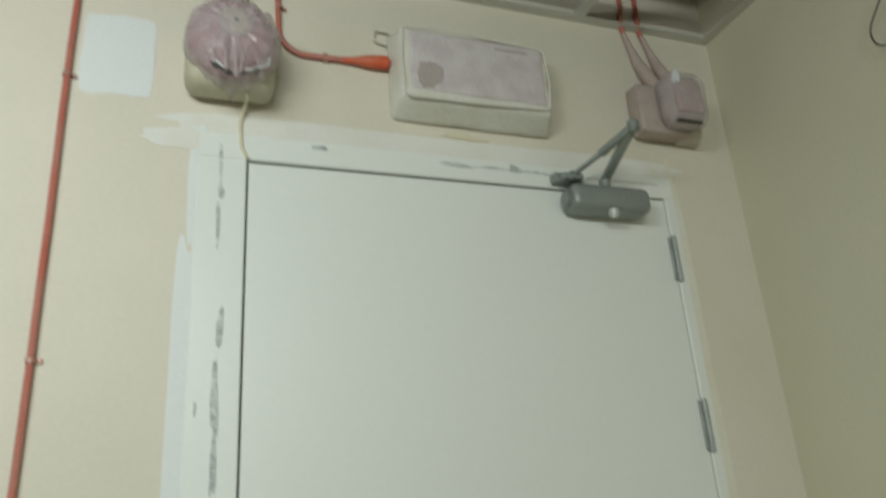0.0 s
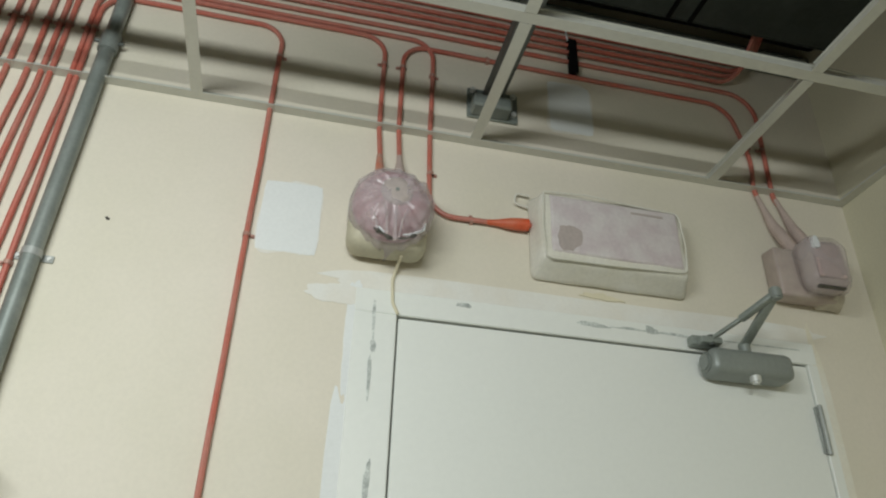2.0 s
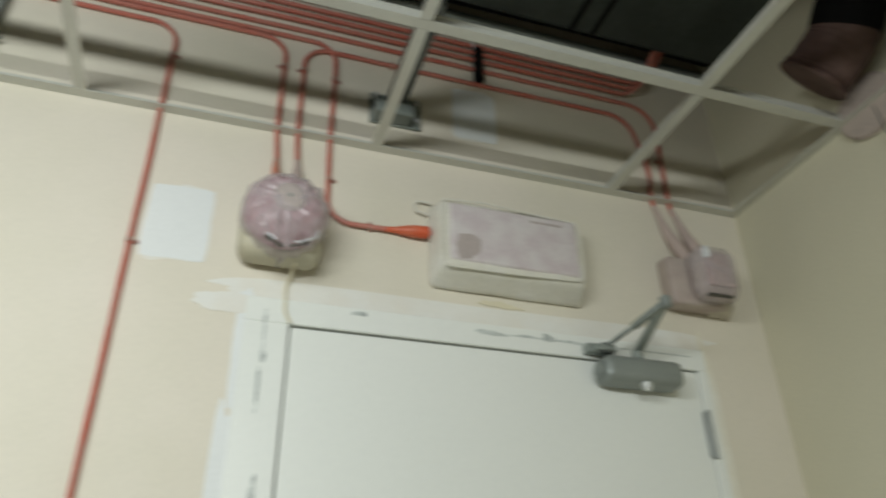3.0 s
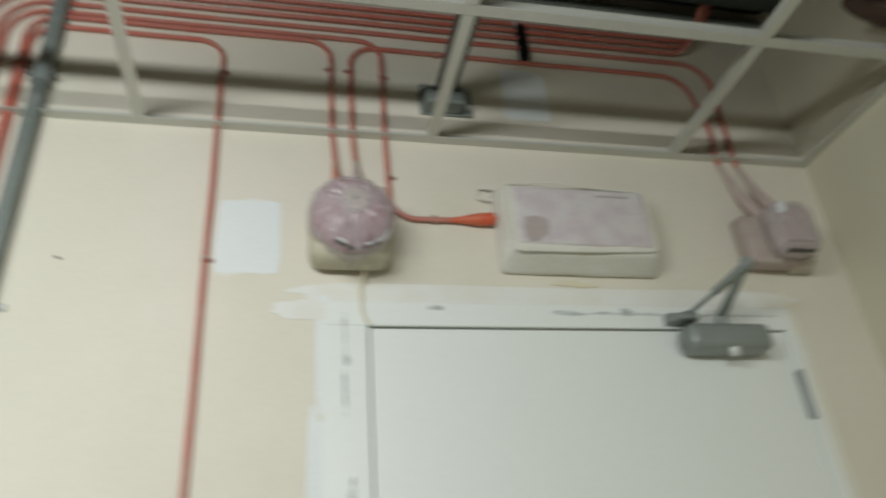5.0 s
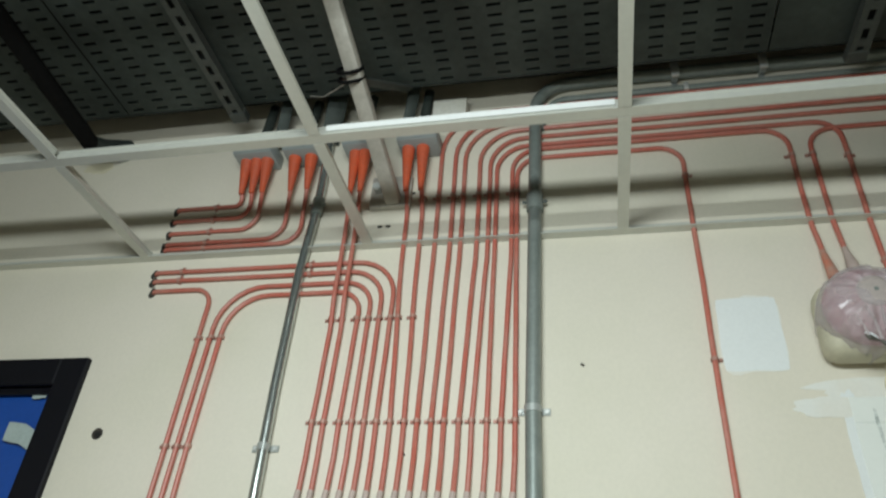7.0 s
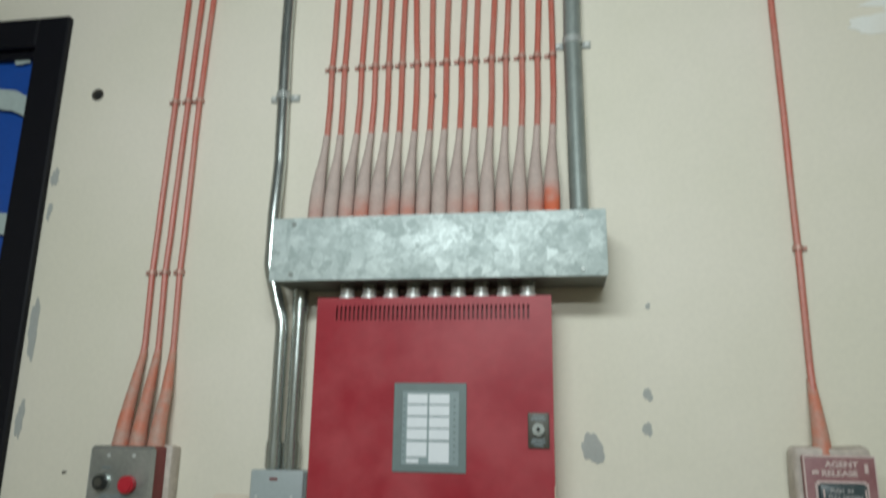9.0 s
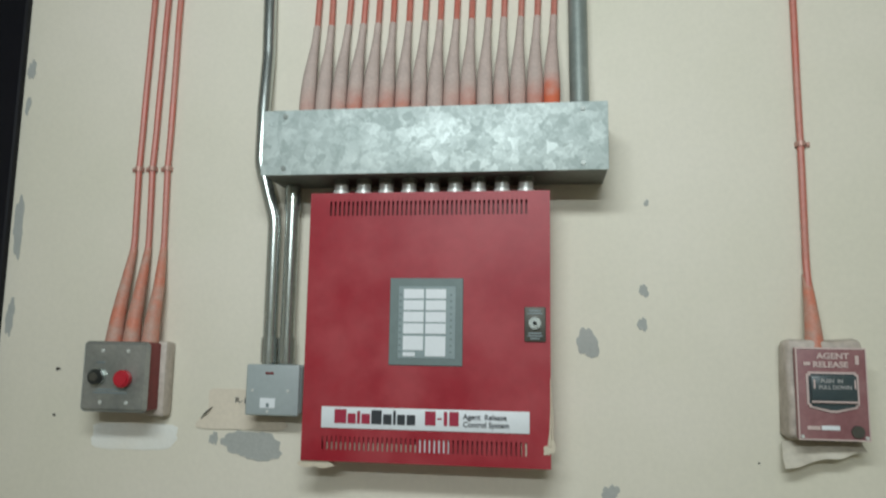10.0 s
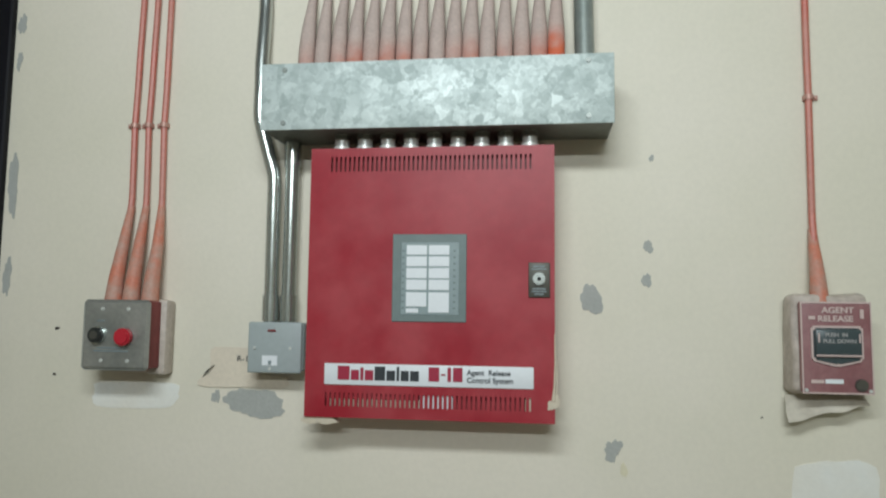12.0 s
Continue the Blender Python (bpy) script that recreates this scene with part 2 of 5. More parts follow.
M["beige"] = material("dusty_beige_box", (0.55, 0.51, 0.38), 0.6, 0, 0.06, 18, 140, 0.1)
M["lamp_case"] = material("dusty_white_case", (0.74, 0.72, 0.65), 0.45, 0, 0.05, 14, 120, 0.05, (0.68, 0.65, 0.55), 0.8)
M["lamp_face"] = material("pinkish_lens", (0.60, 0.52, 0.53), 0.35, 0, 0.05, 26, 120, 0.03, (0.68, 0.635, 0.62), 0.9)
M["strobe_lens"] = material("dull_strobe_lens", (0.46, 0.345, 0.33), 0.3, 0, 0.06, 24, 120, 0.03)
M["strobe"] = material("dusty_strobe_case", (0.50, 0.425, 0.375), 0.45, 0, 0.06, 30, 120, 0.05, (0.43, 0.34, 0.31), 0.9)
M["closer"] = material("grey_closer_enamel", (0.27, 0.295, 0.275), 0.4, 0.2, 0.05, 18, 120, 0.04)
M["closer_arm"] = material("dark_closer_arm", (0.27, 0.30, 0.275), 0.42, 0.2, 0.07, 18, 120, 0.04)
M["window_black"] = material("black_window_frame", (0.006, 0.006, 0.009), 0.5, 0, 0.1, 14, 120, 0.03, spec=0.2)
M["blue"] = material("blue_sheet", (0.012, 0.075, 0.36), 0.35, 0, 0.06, 8, 90, 0.05)
M["tape"] = material("grey_tape", (0.42, 0.49, 0.47), 0.5, 0, 0.06, 26, 160, 0.08)
M["tape_beige"] = material("masking_tape", (0.72, 0.63, 0.51), 0.65, 0, 0.04, 22, 160, 0.1)
M["sleeve"] = material("pale_pink_sleeve", (0.50, 0.42, 0.37), 0.5, 0, 0.08, 22, 120, 0.08)
M["hinge"] = material("painted_hinge", (0.38, 0.40, 0.38), 0.4, 0.2, 0.1, 30, 120, 0.05)
M["hose"] = material("brown_pink_hose", (0.085, 0.048, 0.038), 0.7, 0, 0.1, 22, 120, 0.08, (0.13, 0.08, 0.07), 0.9, spec=0.3)
M["tee_glint"] = material("white_tee_glint", (0.90, 0.91, 0.89), 0.3, 0.0, 0.02, 12, 90, 0.02)
M["rust"] = material("grimy_hole", (0.06, 0.05, 0.04), 0.9, 0, 0.2, 60, 200, 0.3)


# ---- helpers of this scene ----
ORIGIN = {}


def thing(name, at, label, category, group="", kind=""):
    ob = new(name)
    ob.empty_display_size = 0.05
    ob.location = at
    ORIGIN[ob.name] = Vector(at)
    return tagged(ob, label, category, group, kind)


def part(name, bm, mat, parent=None, label="", smooth=True):
    """Links a bmesh, in world coordinates, as one mesh object under a thing or a part."""
    o = ORIGIN[parent.name] if parent else Vector()
    me = bpy.data.meshes.new(name)
    bmesh.ops.translate(bm, verts=bm.verts, vec=-o)
    bmesh.ops.recalc_face_normals(bm, faces=bm.faces)
    bm.to_mesh(me)
    bm.free()
    me.materials.append(M[mat])
    if smooth:
        me.shade_smooth()
        me.set_sharp_from_angle(angle=radians(35))
    ob = new(name, me)
    ob.parent = parent
    ORIGIN[ob.name] = o
    if label:
        ob["label"] = label
    return ob


def single(name, bm, mat, label, category, group="", kind="", smooth=True):
    return tagged(part(name, bm, mat, None, "", smooth), label, category, group, kind)


def box(x0, x1, y0, y1, z0, z1, bevel=0.0, seg=2, bm=None):
    b = bmesh.new()
    r = bmesh.ops.create_cube(b, size=1)
    bmesh.ops.scale(b, vec=(x1 - x0, y1 - y0, z1 - z0), verts=b.verts)
    bmesh.ops.translate(b, vec=((x0 + x1) / 2, (y0 + y1) / 2, (z0 + z1) / 2), verts=b.verts)
    if bevel:
        bmesh.ops.bevel(b, geom=b.edges[:], offset=bevel, segments=seg, profile=0.5, affect="EDGES")
    return join(bm, b)


def join(bm, b):
    if bm is None:
        return b
    me = bpy.data.meshes.new("tmp")
    b.to_mesh(me)
    b.free()
    bm.from_mesh(me)
    bpy.data.meshes.remove(me)
    return bm


def rod(p0, p1, r0, r1=None, seg=16, bm=None, bevel=0.0):
    """A turned rod from p0 to p1."""
    p0, p1 = Vector(p0), Vector(p1)
    b = bmesh.new()
    bmesh.ops.create_cone(b, cap_ends=True, segments=seg, radius1=r0, radius2=r0 if r1 is None else r1, depth=(p1 - p0).length)
    if bevel:
        bmesh.ops.bevel(b, geom=[e for e in b.edges if len(e.link_faces) == 2 and any(len(f.verts) > 4 for f in e.link_faces)], offset=bevel, segments=2, affect="EDGES")
    m = Matrix.Translation((p0 + p1) / 2) @ (p1 - p0).to_track_quat("Z", "Y").to_matrix().to_4x4()
    bmesh.ops.transform(b, matrix=m, verts=b.verts)
    return join(bm, b)


def rounded(points, radii, n=7):
    """The polyline with each inner corner turned into an arc."""
    pts = [Vector(p) for p in points]
    out = [pts[0]]
    for i in range(1, len(pts) - 1):
        r = radii[i - 1] if isinstance(radii, (list, tuple)) else radii
        a, c, b = pts[i - 1], pts[i], pts[i + 1]
        u, v = (a - c), (b - c)
        ang = u.angle(v)
        if ang > 3.05:
            out.append(c)
            continue
        t = min(r / math.tan(ang / 2), u.length * 0.49, v.length * 0.49)
        rr = t * math.tan(ang / 2)
        u.normalize(), v.normalize()
        centre = c + (u + v).normalized() * (rr / math.sin(ang / 2))
        s, e = c + u * t - centre, c + v * t - centre
        for k in range(n + 1):
            th, f = s.angle(e), k / n
            out.append(centre + (s * math.sin((1 - f) * th) + e * math.sin(f * th)) / math.sin(th))
    out.append(pts[-1])
    return out


def tube(points, r, seg=8, bm=None, caps=True):
    """Sweeps a ring along a path; r is one radius or one for each point."""
    b = bm or bmesh.new()
    pts = [Vector(p) for p in points]
    rs = r if isinstance(r, (list, tuple)) else [r] * len(pts)
    tangent = [(pts[min(i + 1, len(pts) - 1)] - pts[max(i - 1, 0)]).normalized() for i in range(len(pts))]
    side = tangent[0].orthogonal().normalized()
    rings = []
    for i, p in enumerate(pts):
        side = (side - tangent[i] * side.dot(tangent[i])).normalized()
        up = tangent[i].cross(side)
        rings.append([b.verts.new(p + (side * math.cos(a) + up * math.sin(a)) * rs[i]) for a in (2 * math.pi * k / seg for k in range(seg))])
    for a, c in zip(rings, rings[1:]):
        for k in range(seg):
            b.faces.new((a[k], a[(k + 1) % seg], c[(k + 1) % seg], c[k]))
    if caps:
        b.faces.new(rings[0][::-1])
        b.faces.new(rings[-1])
    return b


def blot(cx, cz, w, h, y0, y1, ragged=0.15, n=28, square=2.0, seed=0, bm=None):
    """A thin flake on the wall with an uneven outline; square 2 is an ellipse, higher is boxier."""
    rnd = random.Random(seed)
    b = bmesh.new()
    ph = [rnd.uniform(0, 6.28) for _ in range(4)]
    ring = []
    for k in range(n):
        a = 2 * math.pi * k / n
        c, s = math.cos(a), math.sin(a)
        d = 1 / (abs(c) ** square + abs(s) ** square) ** (1 / square)
        d *= 1 + ragged * (0.5 * math.sin(2 * a + ph[0]) + 0.35 * math.sin(3 * a + ph[1]) + 0.25 * math.sin(7 * a + ph[2]) + rnd.uniform(-0.3, 0.3))
        ring.append((cx + w / 2 * d * c, cz + h / 2 * d * s))
    lo = [b.verts.new((x, y1, z)) for x, z in ring]
    hi = [b.verts.new((x, y0, z)) for x, z in ring]
    b.faces.new(hi)
    for k in range(n):
        b.faces.new((lo[k], lo[(k + 1) % n], hi[(k + 1) % n], hi[k]))
    return join(bm, b)


def crumple(bm, amount, scale, seed=0.0):
    for v in bm.verts:
        n = noise.noise_vector(v.co * scale + Vector((seed, 0, 0)))
        v.co += n * amount
    return bm


def inst(name, me, mat, parent, m, label=""):
    """An object of its own on shared mesh data."""
    ob = new(name, me)
    ob.parent = parent
    ob.matrix_basis = Matrix.Translation(-ORIGIN[parent.name]) @ m
    if not me.materials:
        me.materials.append(M[mat])
    ORIGIN[ob.name] = ORIGIN[parent.name]
    return ob


def mesh_of(name, bm):
    me = bpy.data.meshes.new(name)
    bmesh.ops.recalc_face_normals(bm, faces=bm.faces)
    bm.to_mesh(me)
    bm.free()
    me.shade_smooth()
    me.set_sharp_from_angle(angle=radians(40))
    return me


def lettering(name, words, x, z, y, height, mat, parent, stretch=1.0, bold=0.0):
    """Words that face the room, with their lower left corner at x, z."""
    cu = bpy.data.curves.new(name, "FONT")
    cu.body, cu.size, cu.extrude, cu.offset = words, height * 1.38, 0.0004, bold
    ob = new(name, cu)
    bpy.context.view_layer.update()
    me = bpy.data.meshes.new_from_object(ob.evaluated_get(bpy.context.evaluated_depsgraph_get()))
    bpy.data.objects.remove(ob)
    me.transform(Matrix.Translation((x, y, z)) @ Euler((radians(90), 0, 0)).to_matrix().to_4x4() @ Matrix.Diagonal((stretch, 1, 1, 1)))
    me.transform(Matrix.Translation(-ORIGIN[parent.name]))
    me.materials.append(M[mat])
    ob = new(name, me)
    ob.parent = parent
    ORIGIN[ob.name] = ORIGIN[parent.name]
    return ob


WALL = 1.31
RIGHT = 1.225

# ---- the room ----
TOP = 3.45
# front wall with its door and window openings
DX0, DX1, DTOP = 0.118, 1.012, 2.087
WX0, WX1, WZ0, WZ1 = -2.52, -1.64, 1.20, 2.19
FX0, FX1 = 0.035, 1.036
b = box(-3.2, WX0, WALL, WALL + 0.16, 0, TOP)
box(WX0, WX1, WALL, WALL + 0.16, 0, WZ0, bm=b)
box(WX0, WX1, WALL, WALL + 0.16, WZ1, TOP, bm=b)
box(WX1, DX0 - 0.02, WALL, WALL + 0.16, 0, TOP, bm=b)
box(DX0 - 0.02, DX1 + 0.02, WALL, WALL + 0.16, DTOP + 0.02, TOP, bm=b)
box(DX1 + 0.02, RIGHT + 0.16, WALL, WALL + 0.16, 0, TOP, bm=b)
single("wall_north", b, "wall", "cream painted wall with filler patches, chips and stains", "wall", kind="structure", smooth=False)
single("wall_east", box(RIGHT, RIGHT + 0.16, -2.6, WALL, 0, TOP), "side_wall", "plain dull cream-green painted side wall", "wall", kind="structure", smooth=False)
single("wall_west", box(-3.2, -3.04, -2.6, WALL, 0, TOP), "wall", "plain cream painted wall", "wall", kind="structure", smooth=False)
single("wall_south", box(-3.2, RIGHT + 0.16, -2.76, -2.6, 0, TOP), "wall", "plain cream painted wall behind", "wall", kind="structure", smooth=False)
single("floor", box(-3.2, RIGHT + 0.16, -2.76, WALL + 0.16, -0.1, 0), "floor", "grey vinyl floor", "floor", kind="structure", smooth=False)
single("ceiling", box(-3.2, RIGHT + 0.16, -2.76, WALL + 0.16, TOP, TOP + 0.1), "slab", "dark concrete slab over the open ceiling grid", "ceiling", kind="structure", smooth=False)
tiles = box(-3.04, RIGHT, -2.6, -0.9, 2.535, 2.55)
# unseen block of tiles, added to keep lamp light off the tray
box(-0.325, RIGHT, -0.896, 0.322, 2.535, 2.55, bm=tiles)
single("unseen_ceiling_tiles", tiles, "tile", "white ceiling tiles, unseen, added to shade the space above", "ceiling", kind="structure", smooth=False)

# open ceiling grid: wall angles, main tees and cross tees
ZT = 2.528
grid = thing("ceiling_grid", (0, 0.6, ZT), "off-white steel tee grid of a ceiling with its tiles out", "ceiling grid", kind="structure")


def tee_along_x(x0, x1, y):
    b = box(x0, x1, y - 0.012, y + 0.012, ZT, ZT + 0.0015)
    box(x0, x1, y - 0.0012, y + 0.0012, ZT + 0.0015, ZT + 0.026, bm=b)
    box(x0, x1, y - 0.003, y + 0.003, ZT + 0.026, ZT + 0.032, 0.0015, 1, bm=b)
    part("main_tee", b, "tee", grid, smooth=False)


def tee_along_y(x, y0, y1):
    b = box(x - 0.012, x + 0.012, y0, y1, ZT - 0.0006, ZT + 0.001)
    box(x - 0.0012, x + 0.0012, y0, y1, ZT + 0.001, ZT + 0.020, bm=b)
    box(x - 0.004, x + 0.004, y0, y1, ZT + 0.020, ZT + 0.025, 0.0015, 1, bm=b)
    part("cross_tee", b, "tee", grid, smooth=False)


for y in (0.928, 0.33):
    tee_along_x(-3.03, RIGHT - 0.002, y)
for x in (-2.68, -2.09, -1.508, -0.922, -0.334, 0.266, 0.853):
    for y0, y1 in ((0.941, WALL - 0.003), (0.343, 0.915)):
        tee_along_y(x, y0, y1)
# the reflection along this shinier length of tee is put in as white colour
part("glint_strip", box(-0.905, -0.350, 0.9235, 0.9248, ZT + 0.017, ZT + 0.0315), "tee_glint", grid, "shinier tee piece, its reflection painted white", smooth=False)
b = box(-3.03, RIGHT - 0.026, WALL - 0.024, WALL - 0.001, ZT - 0.001, ZT + 0.001)
box(-3.03, RIGHT - 0.001, WALL - 0.0025, WALL - 0.001, ZT + 0.001, ZT + 0.022, bm=b)
box(RIGHT - 0.026, RIGHT - 0.001, -0.3, WALL - 0.003, ZT - 0.001, ZT + 0.001, bm=b)
box(RIGHT - 0.0025, RIGHT - 0.001, -0.3, WALL - 0.003, ZT + 0.001, ZT + 0.022, bm=b)
single("trim", b, "tee", "off-white wall angle of the ceiling grid", "ceiling trim", kind="structure", smooth=False)


# ---- door ----
door = thing("door_1", (0.565, WALL, 0), "white painted flush steel door, shut, in a scuffed white frame", "door", kind="structure")
leaf = part("leaf", box(DX0 + 0.004, DX1 - 0.0012, WALL + 0.002, WALL + 0.048, 0.008, DTOP - 0.0038, 0.002, 1), "door", door)
b = box(FX0, DX0, WALL - 0.0025, WALL + 0.10, 0, DTOP, 0.002, 1)
box(DX1, FX1, WALL - 0.0025, WALL + 0.10, 0, DTOP, 0.002, 1, bm=b)
box(FX0, FX1, WALL - 0.0025, WALL + 0.10, DTOP, 2.137, 0.002, 1, bm=b)
part("frame", b, "door", door)
# coloured black so the gap round the leaf reads as shaded
part("stop", box(DX0 - 0.004, DX1 + 0.004, WALL + 0.05, WALL + 0.09, 0.0, DTOP + 0.004), "dark", door, "rebate behind the leaf, black as the gap's shade")


def hinge_mesh():
    b = rod((0, -0.008, -0.051), (0, -0.008, 0.051), 0.0052, seg=12, bevel=0.001)
    box(-0.008, 0.008, -0.004, 0.003, -0.048, 0.048, 0.001, 1, bm=b)
    for k in (-0.017, 0.017):
        rod((0, -0.008, k - 0.0006), (0, -0.008, k + 0.0006), 0.0058, seg=12, bm=b)
    return mesh_of("hinge", b)


HINGE = hinge_mesh()
for z in (1.945, 1.597, 0.30):
    inst("hinge", HINGE, "hinge", door, pose(DX1 - 0.001, WALL, z))
# paint worn off the frame in streaks, and a cracked line along the head
for k, (x, z, w, h) in enumerate(((0.074, 2.072, 0.0055, 0.085), (0.076, 2.020, 0.009, 0.028), (0.073, 1.960, 0.007, 0.075), (0.083, 1.775, 0.010, 0.065), (0.079, 1.66, 0.011, 0.12), (0.081, 1.56, 0.008, 0.10), (0.05, 1.645, 0.004, 0.02), (0.078, 1.40, 0.007, 0.14))):
    part("worn_streak", blot(x, z, w, h, WALL - 0.0030 - 0.0003 * k, WALL - 0.0020, 0.35, 26, 3, 40 + k), "scrape", door, "grey worn streak in the white paint")
for k, (x, z, w, h) in enumerate(((0.25, 2.125, 0.026, 0.011), (0.52, 2.118, 0.065, 0.010), (0.60, 2.1195, 0.04, 0.005), (0.652, 2.121, 0.026, 0.017), (0.70, 2.118, 0.07, 0.006))):
    part("worn_streak", blot(x, z, w, h, WALL - 0.0033, WALL - 0.0020, 0.35, 26, 2.4, 60 + k), "scrape", door, "grey worn streak in the white paint")
part("crack", box(0.56, 1.0, WALL - 0.0031, WALL - 0.0020, 2.1165, 2.119), "scrape", door, "thin dark crack along the door head")


def chipped(name, cx, cz, w, h, mat, label, category, ragged=0.2, square=2.2, seed=0, proud=0.0012):
    return single(name, blot(cx, cz, w, h, WALL - proud, WALL + 0.001, ragged, 40, square, seed), mat, label, category, kind="structure")


chipped("filler_patch", -0.108, 2.272, 0.116, 0.162, "primer", "bluish-white square filler patch on the cream wall", "wall patch", 0.03, 22, 3)
chipped("paint_overlap", 0.036, 2.03, 0.03, 0.23, "primer", "white door paint lapped onto the cream wall", "wall patch", 0.12, 5, 5)
chipped("paint_overlap", -0.005, 2.118, 0.11, 0.036, "primer_fade", "white door paint lapped onto the cream wall", "wall patch", 0.2, 3, 6, 0.0016)
chipped("paint_overlap", 0.031, 1.45, 0.044, 0.95, "primer", "white door paint lapped onto the cream wall", "wall patch", 0.06, 8, 7, 0.0009)
chipped("paint_overlap", 0.52, 2.150, 1.02, 0.055, "primer_fade", "uneven white paint above the door head", "wall patch", 0.10, 6, 8, 0.0010)
chipped("paint_overlap", 1.040, 1.3, 0.03, 1.7, "primer_thin", "uneven white paint beside the door frame", "wall patch", 0.08, 8, 9, 0.0014)
chipped("filler_patch", 0.51, 2.69, 0.11, 0.15, "primer", "pale bluish filler patch above the ceiling grid", "wall patch", 0.04, 18, 10)
for x, z, w, h, seed in ((-0.108, 2.272, 0.112, 0.158, 3), (0.51, 2.69, 0.11, 0.15, 10), (-1.295, 1.228, 0.145, 0.036, 23), (-0.163, 1.075, 0.12, 0.155, 24)):
    chipped("filler_edge", x, z, w + 0.009, h + 0.009, "primer_fade", "thin feathered edge round a filler patch", "wall patch", 0.07, 6, seed + 100, 0.0007)
chipped("paint_chip", -0.521, 1.399, 0.034, 0.046, "chip", "grey chip in the cream wall paint", "paint chip", 0.25, 2.2, 11)
chipped("paint_chip", -0.431, 1.484, 0.014, 0.02, "chip", "grey chip in the cream wall paint", "paint chip", 0.3, 2.2, 12)
chipped("paint_chip", -0.434, 1.430, 0.013, 0.023, "chip", "grey chip in the cream wall paint", "paint chip", 0.3, 2.2, 13)
chipped("paint_chip", -0.424, 1.628, 0.007, 0.011, "chip", "grey chip in the cream wall paint", "paint chip", 0.3, 2.2, 14)
chipped("paint_chip", -0.490, 1.163, 0.025, 0.030, "chip", "grey chip in the cream wall paint", "paint chip", 0.4, 2.2, 15)
chipped("paint_chip", -0.473, 1.133, 0.01, 0.022, "chip_light", "pale chip in the cream wall paint", "paint chip", 0.3, 2.2, 16)
chipped("paint_chip", -1.078, 1.220, 0.10, 0.044, "chip", "long grey chip in the cream wall paint", "paint chip", 0.22, 3, 17)
chipped("paint_chip", -1.148, 1.229, 0.013, 0.022, "chip", "grey chip in the cream wall paint", "paint chip", 0.4, 2.2, 18)
chipped("paint_chip", -1.552, 1.60, 0.02, 0.10, "chip", "grey chip beside the black window frame", "paint chip", 0.3, 2.4, 19)
chipped("paint_chip", -1.552, 1.43, 0.016, 0.06, "chip", "grey chip beside the black window frame", "paint chip", 0.3, 2.4, 20)
chipped("paint_chip", -1.555, 1.90, 0.014, 0.04, "chip", "grey chip beside the black window frame", "paint chip", 0.4, 2.4, 21)
chipped("paint_chip", -1.556, 1.83, 0.010, 0.03, "chip", "grey chip beside the black window frame", "paint chip", 0.4, 2.4, 22)
chipped("filler_patch", -1.295, 1.226, 0.145, 0.040, "primer_fade", "pale filled strip below the button box", "wall patch", 0.08, 7, 23)
chipped("filler_patch", -0.163, 1.075, 0.12, 0.155, "primer_fade", "pale filler patch below the release station", "wall patch", 0.05, 14, 24)
for k, (x, z, r) in enumerate(((-0.436, 2.213, 0.0042), (-0.265, 1.22, 0.0018), (-1.448, 1.34, 0.004), (-1.448, 1.26, 0.003), (-0.79, 2.03, 0.004), (-1.0, 1.86, 0.004))):
    single("nail_hole", blot(x, z, 2 * r, 1.4 * r, WALL - 0.0012, WALL + 0.001, 0.4, 16, 2, 30 + k), "rust", "small rusty nail hole in the wall", "nail hole", kind="structure")
hole = thing("drilled_hole", (-1.487, WALL, 2.075), "round drilled hole with a grimy rim in the wall", "hole", kind="structure")
part("rim", rod((-1.487, WALL - 0.0012, 2.075), (-1.487, WALL + 0.002, 2.075), 0.013, seg=20), "rust", hole)
part("plug", rod((-1.485, WALL - 0.002, 2.073), (-1.485, WALL + 0.002, 2.073), 0.008, seg=16), "dark", hole)


# ---- window at the west end of the wall ----
win = thing("window_1", (-2.08, WALL, 1.2), "black framed window closed with taped blue sheet", "window", kind="structure")
OX0, OX1, OZ0, OZ1 = -2.59, -1.568, 1.13, 2.256
b = box(WX1, OX1, WALL - 0.014, WALL + 0.10, OZ0, OZ1, 0.003, 1)
box(OX0, WX0, WALL - 0.014, WALL + 0.10, OZ0, OZ1, 0.003, 1, bm=b)
box(WX0, WX1, WALL - 0.014, WALL + 0.10, WZ1, OZ1, 0.003, 1, bm=b)
box(WX0, WX1, WALL - 0.014, WALL + 0.10, OZ0, WZ0, 0.003, 1, bm=b)
box(WX0, WX1, WALL + 0.006, WALL + 0.02, WZ1 - 0.016, WZ1, 0.002, 1, bm=b)
part("frame", b, "window_black", win)
b = bmesh.new()
bmesh.ops.create_grid(b, x_segments=30, y_segments=34, size=0.5)
bmesh.ops.transform(b, matrix=pose((WX0 + WX1) / 2, WALL + 0.025, (WZ0 + WZ1) / 2, 90) @ Matrix.Diagonal((WX1 - WX0, WZ1 - WZ0, 1, 1)), verts=b.verts)
for v in b.verts:
    v.co.y += 0.004 * noise.noise(v.co * 7)
r = bmesh.ops.extrude_face_region(b, geom=b.faces[:])
bmesh.ops.translate(b, vec=(0, 0.003, 0), verts=[v for v in r["geom"] if isinstance(v, bmesh.types.BMVert)])
part("sheet", b, "blue", win, "blue plastic sheet")
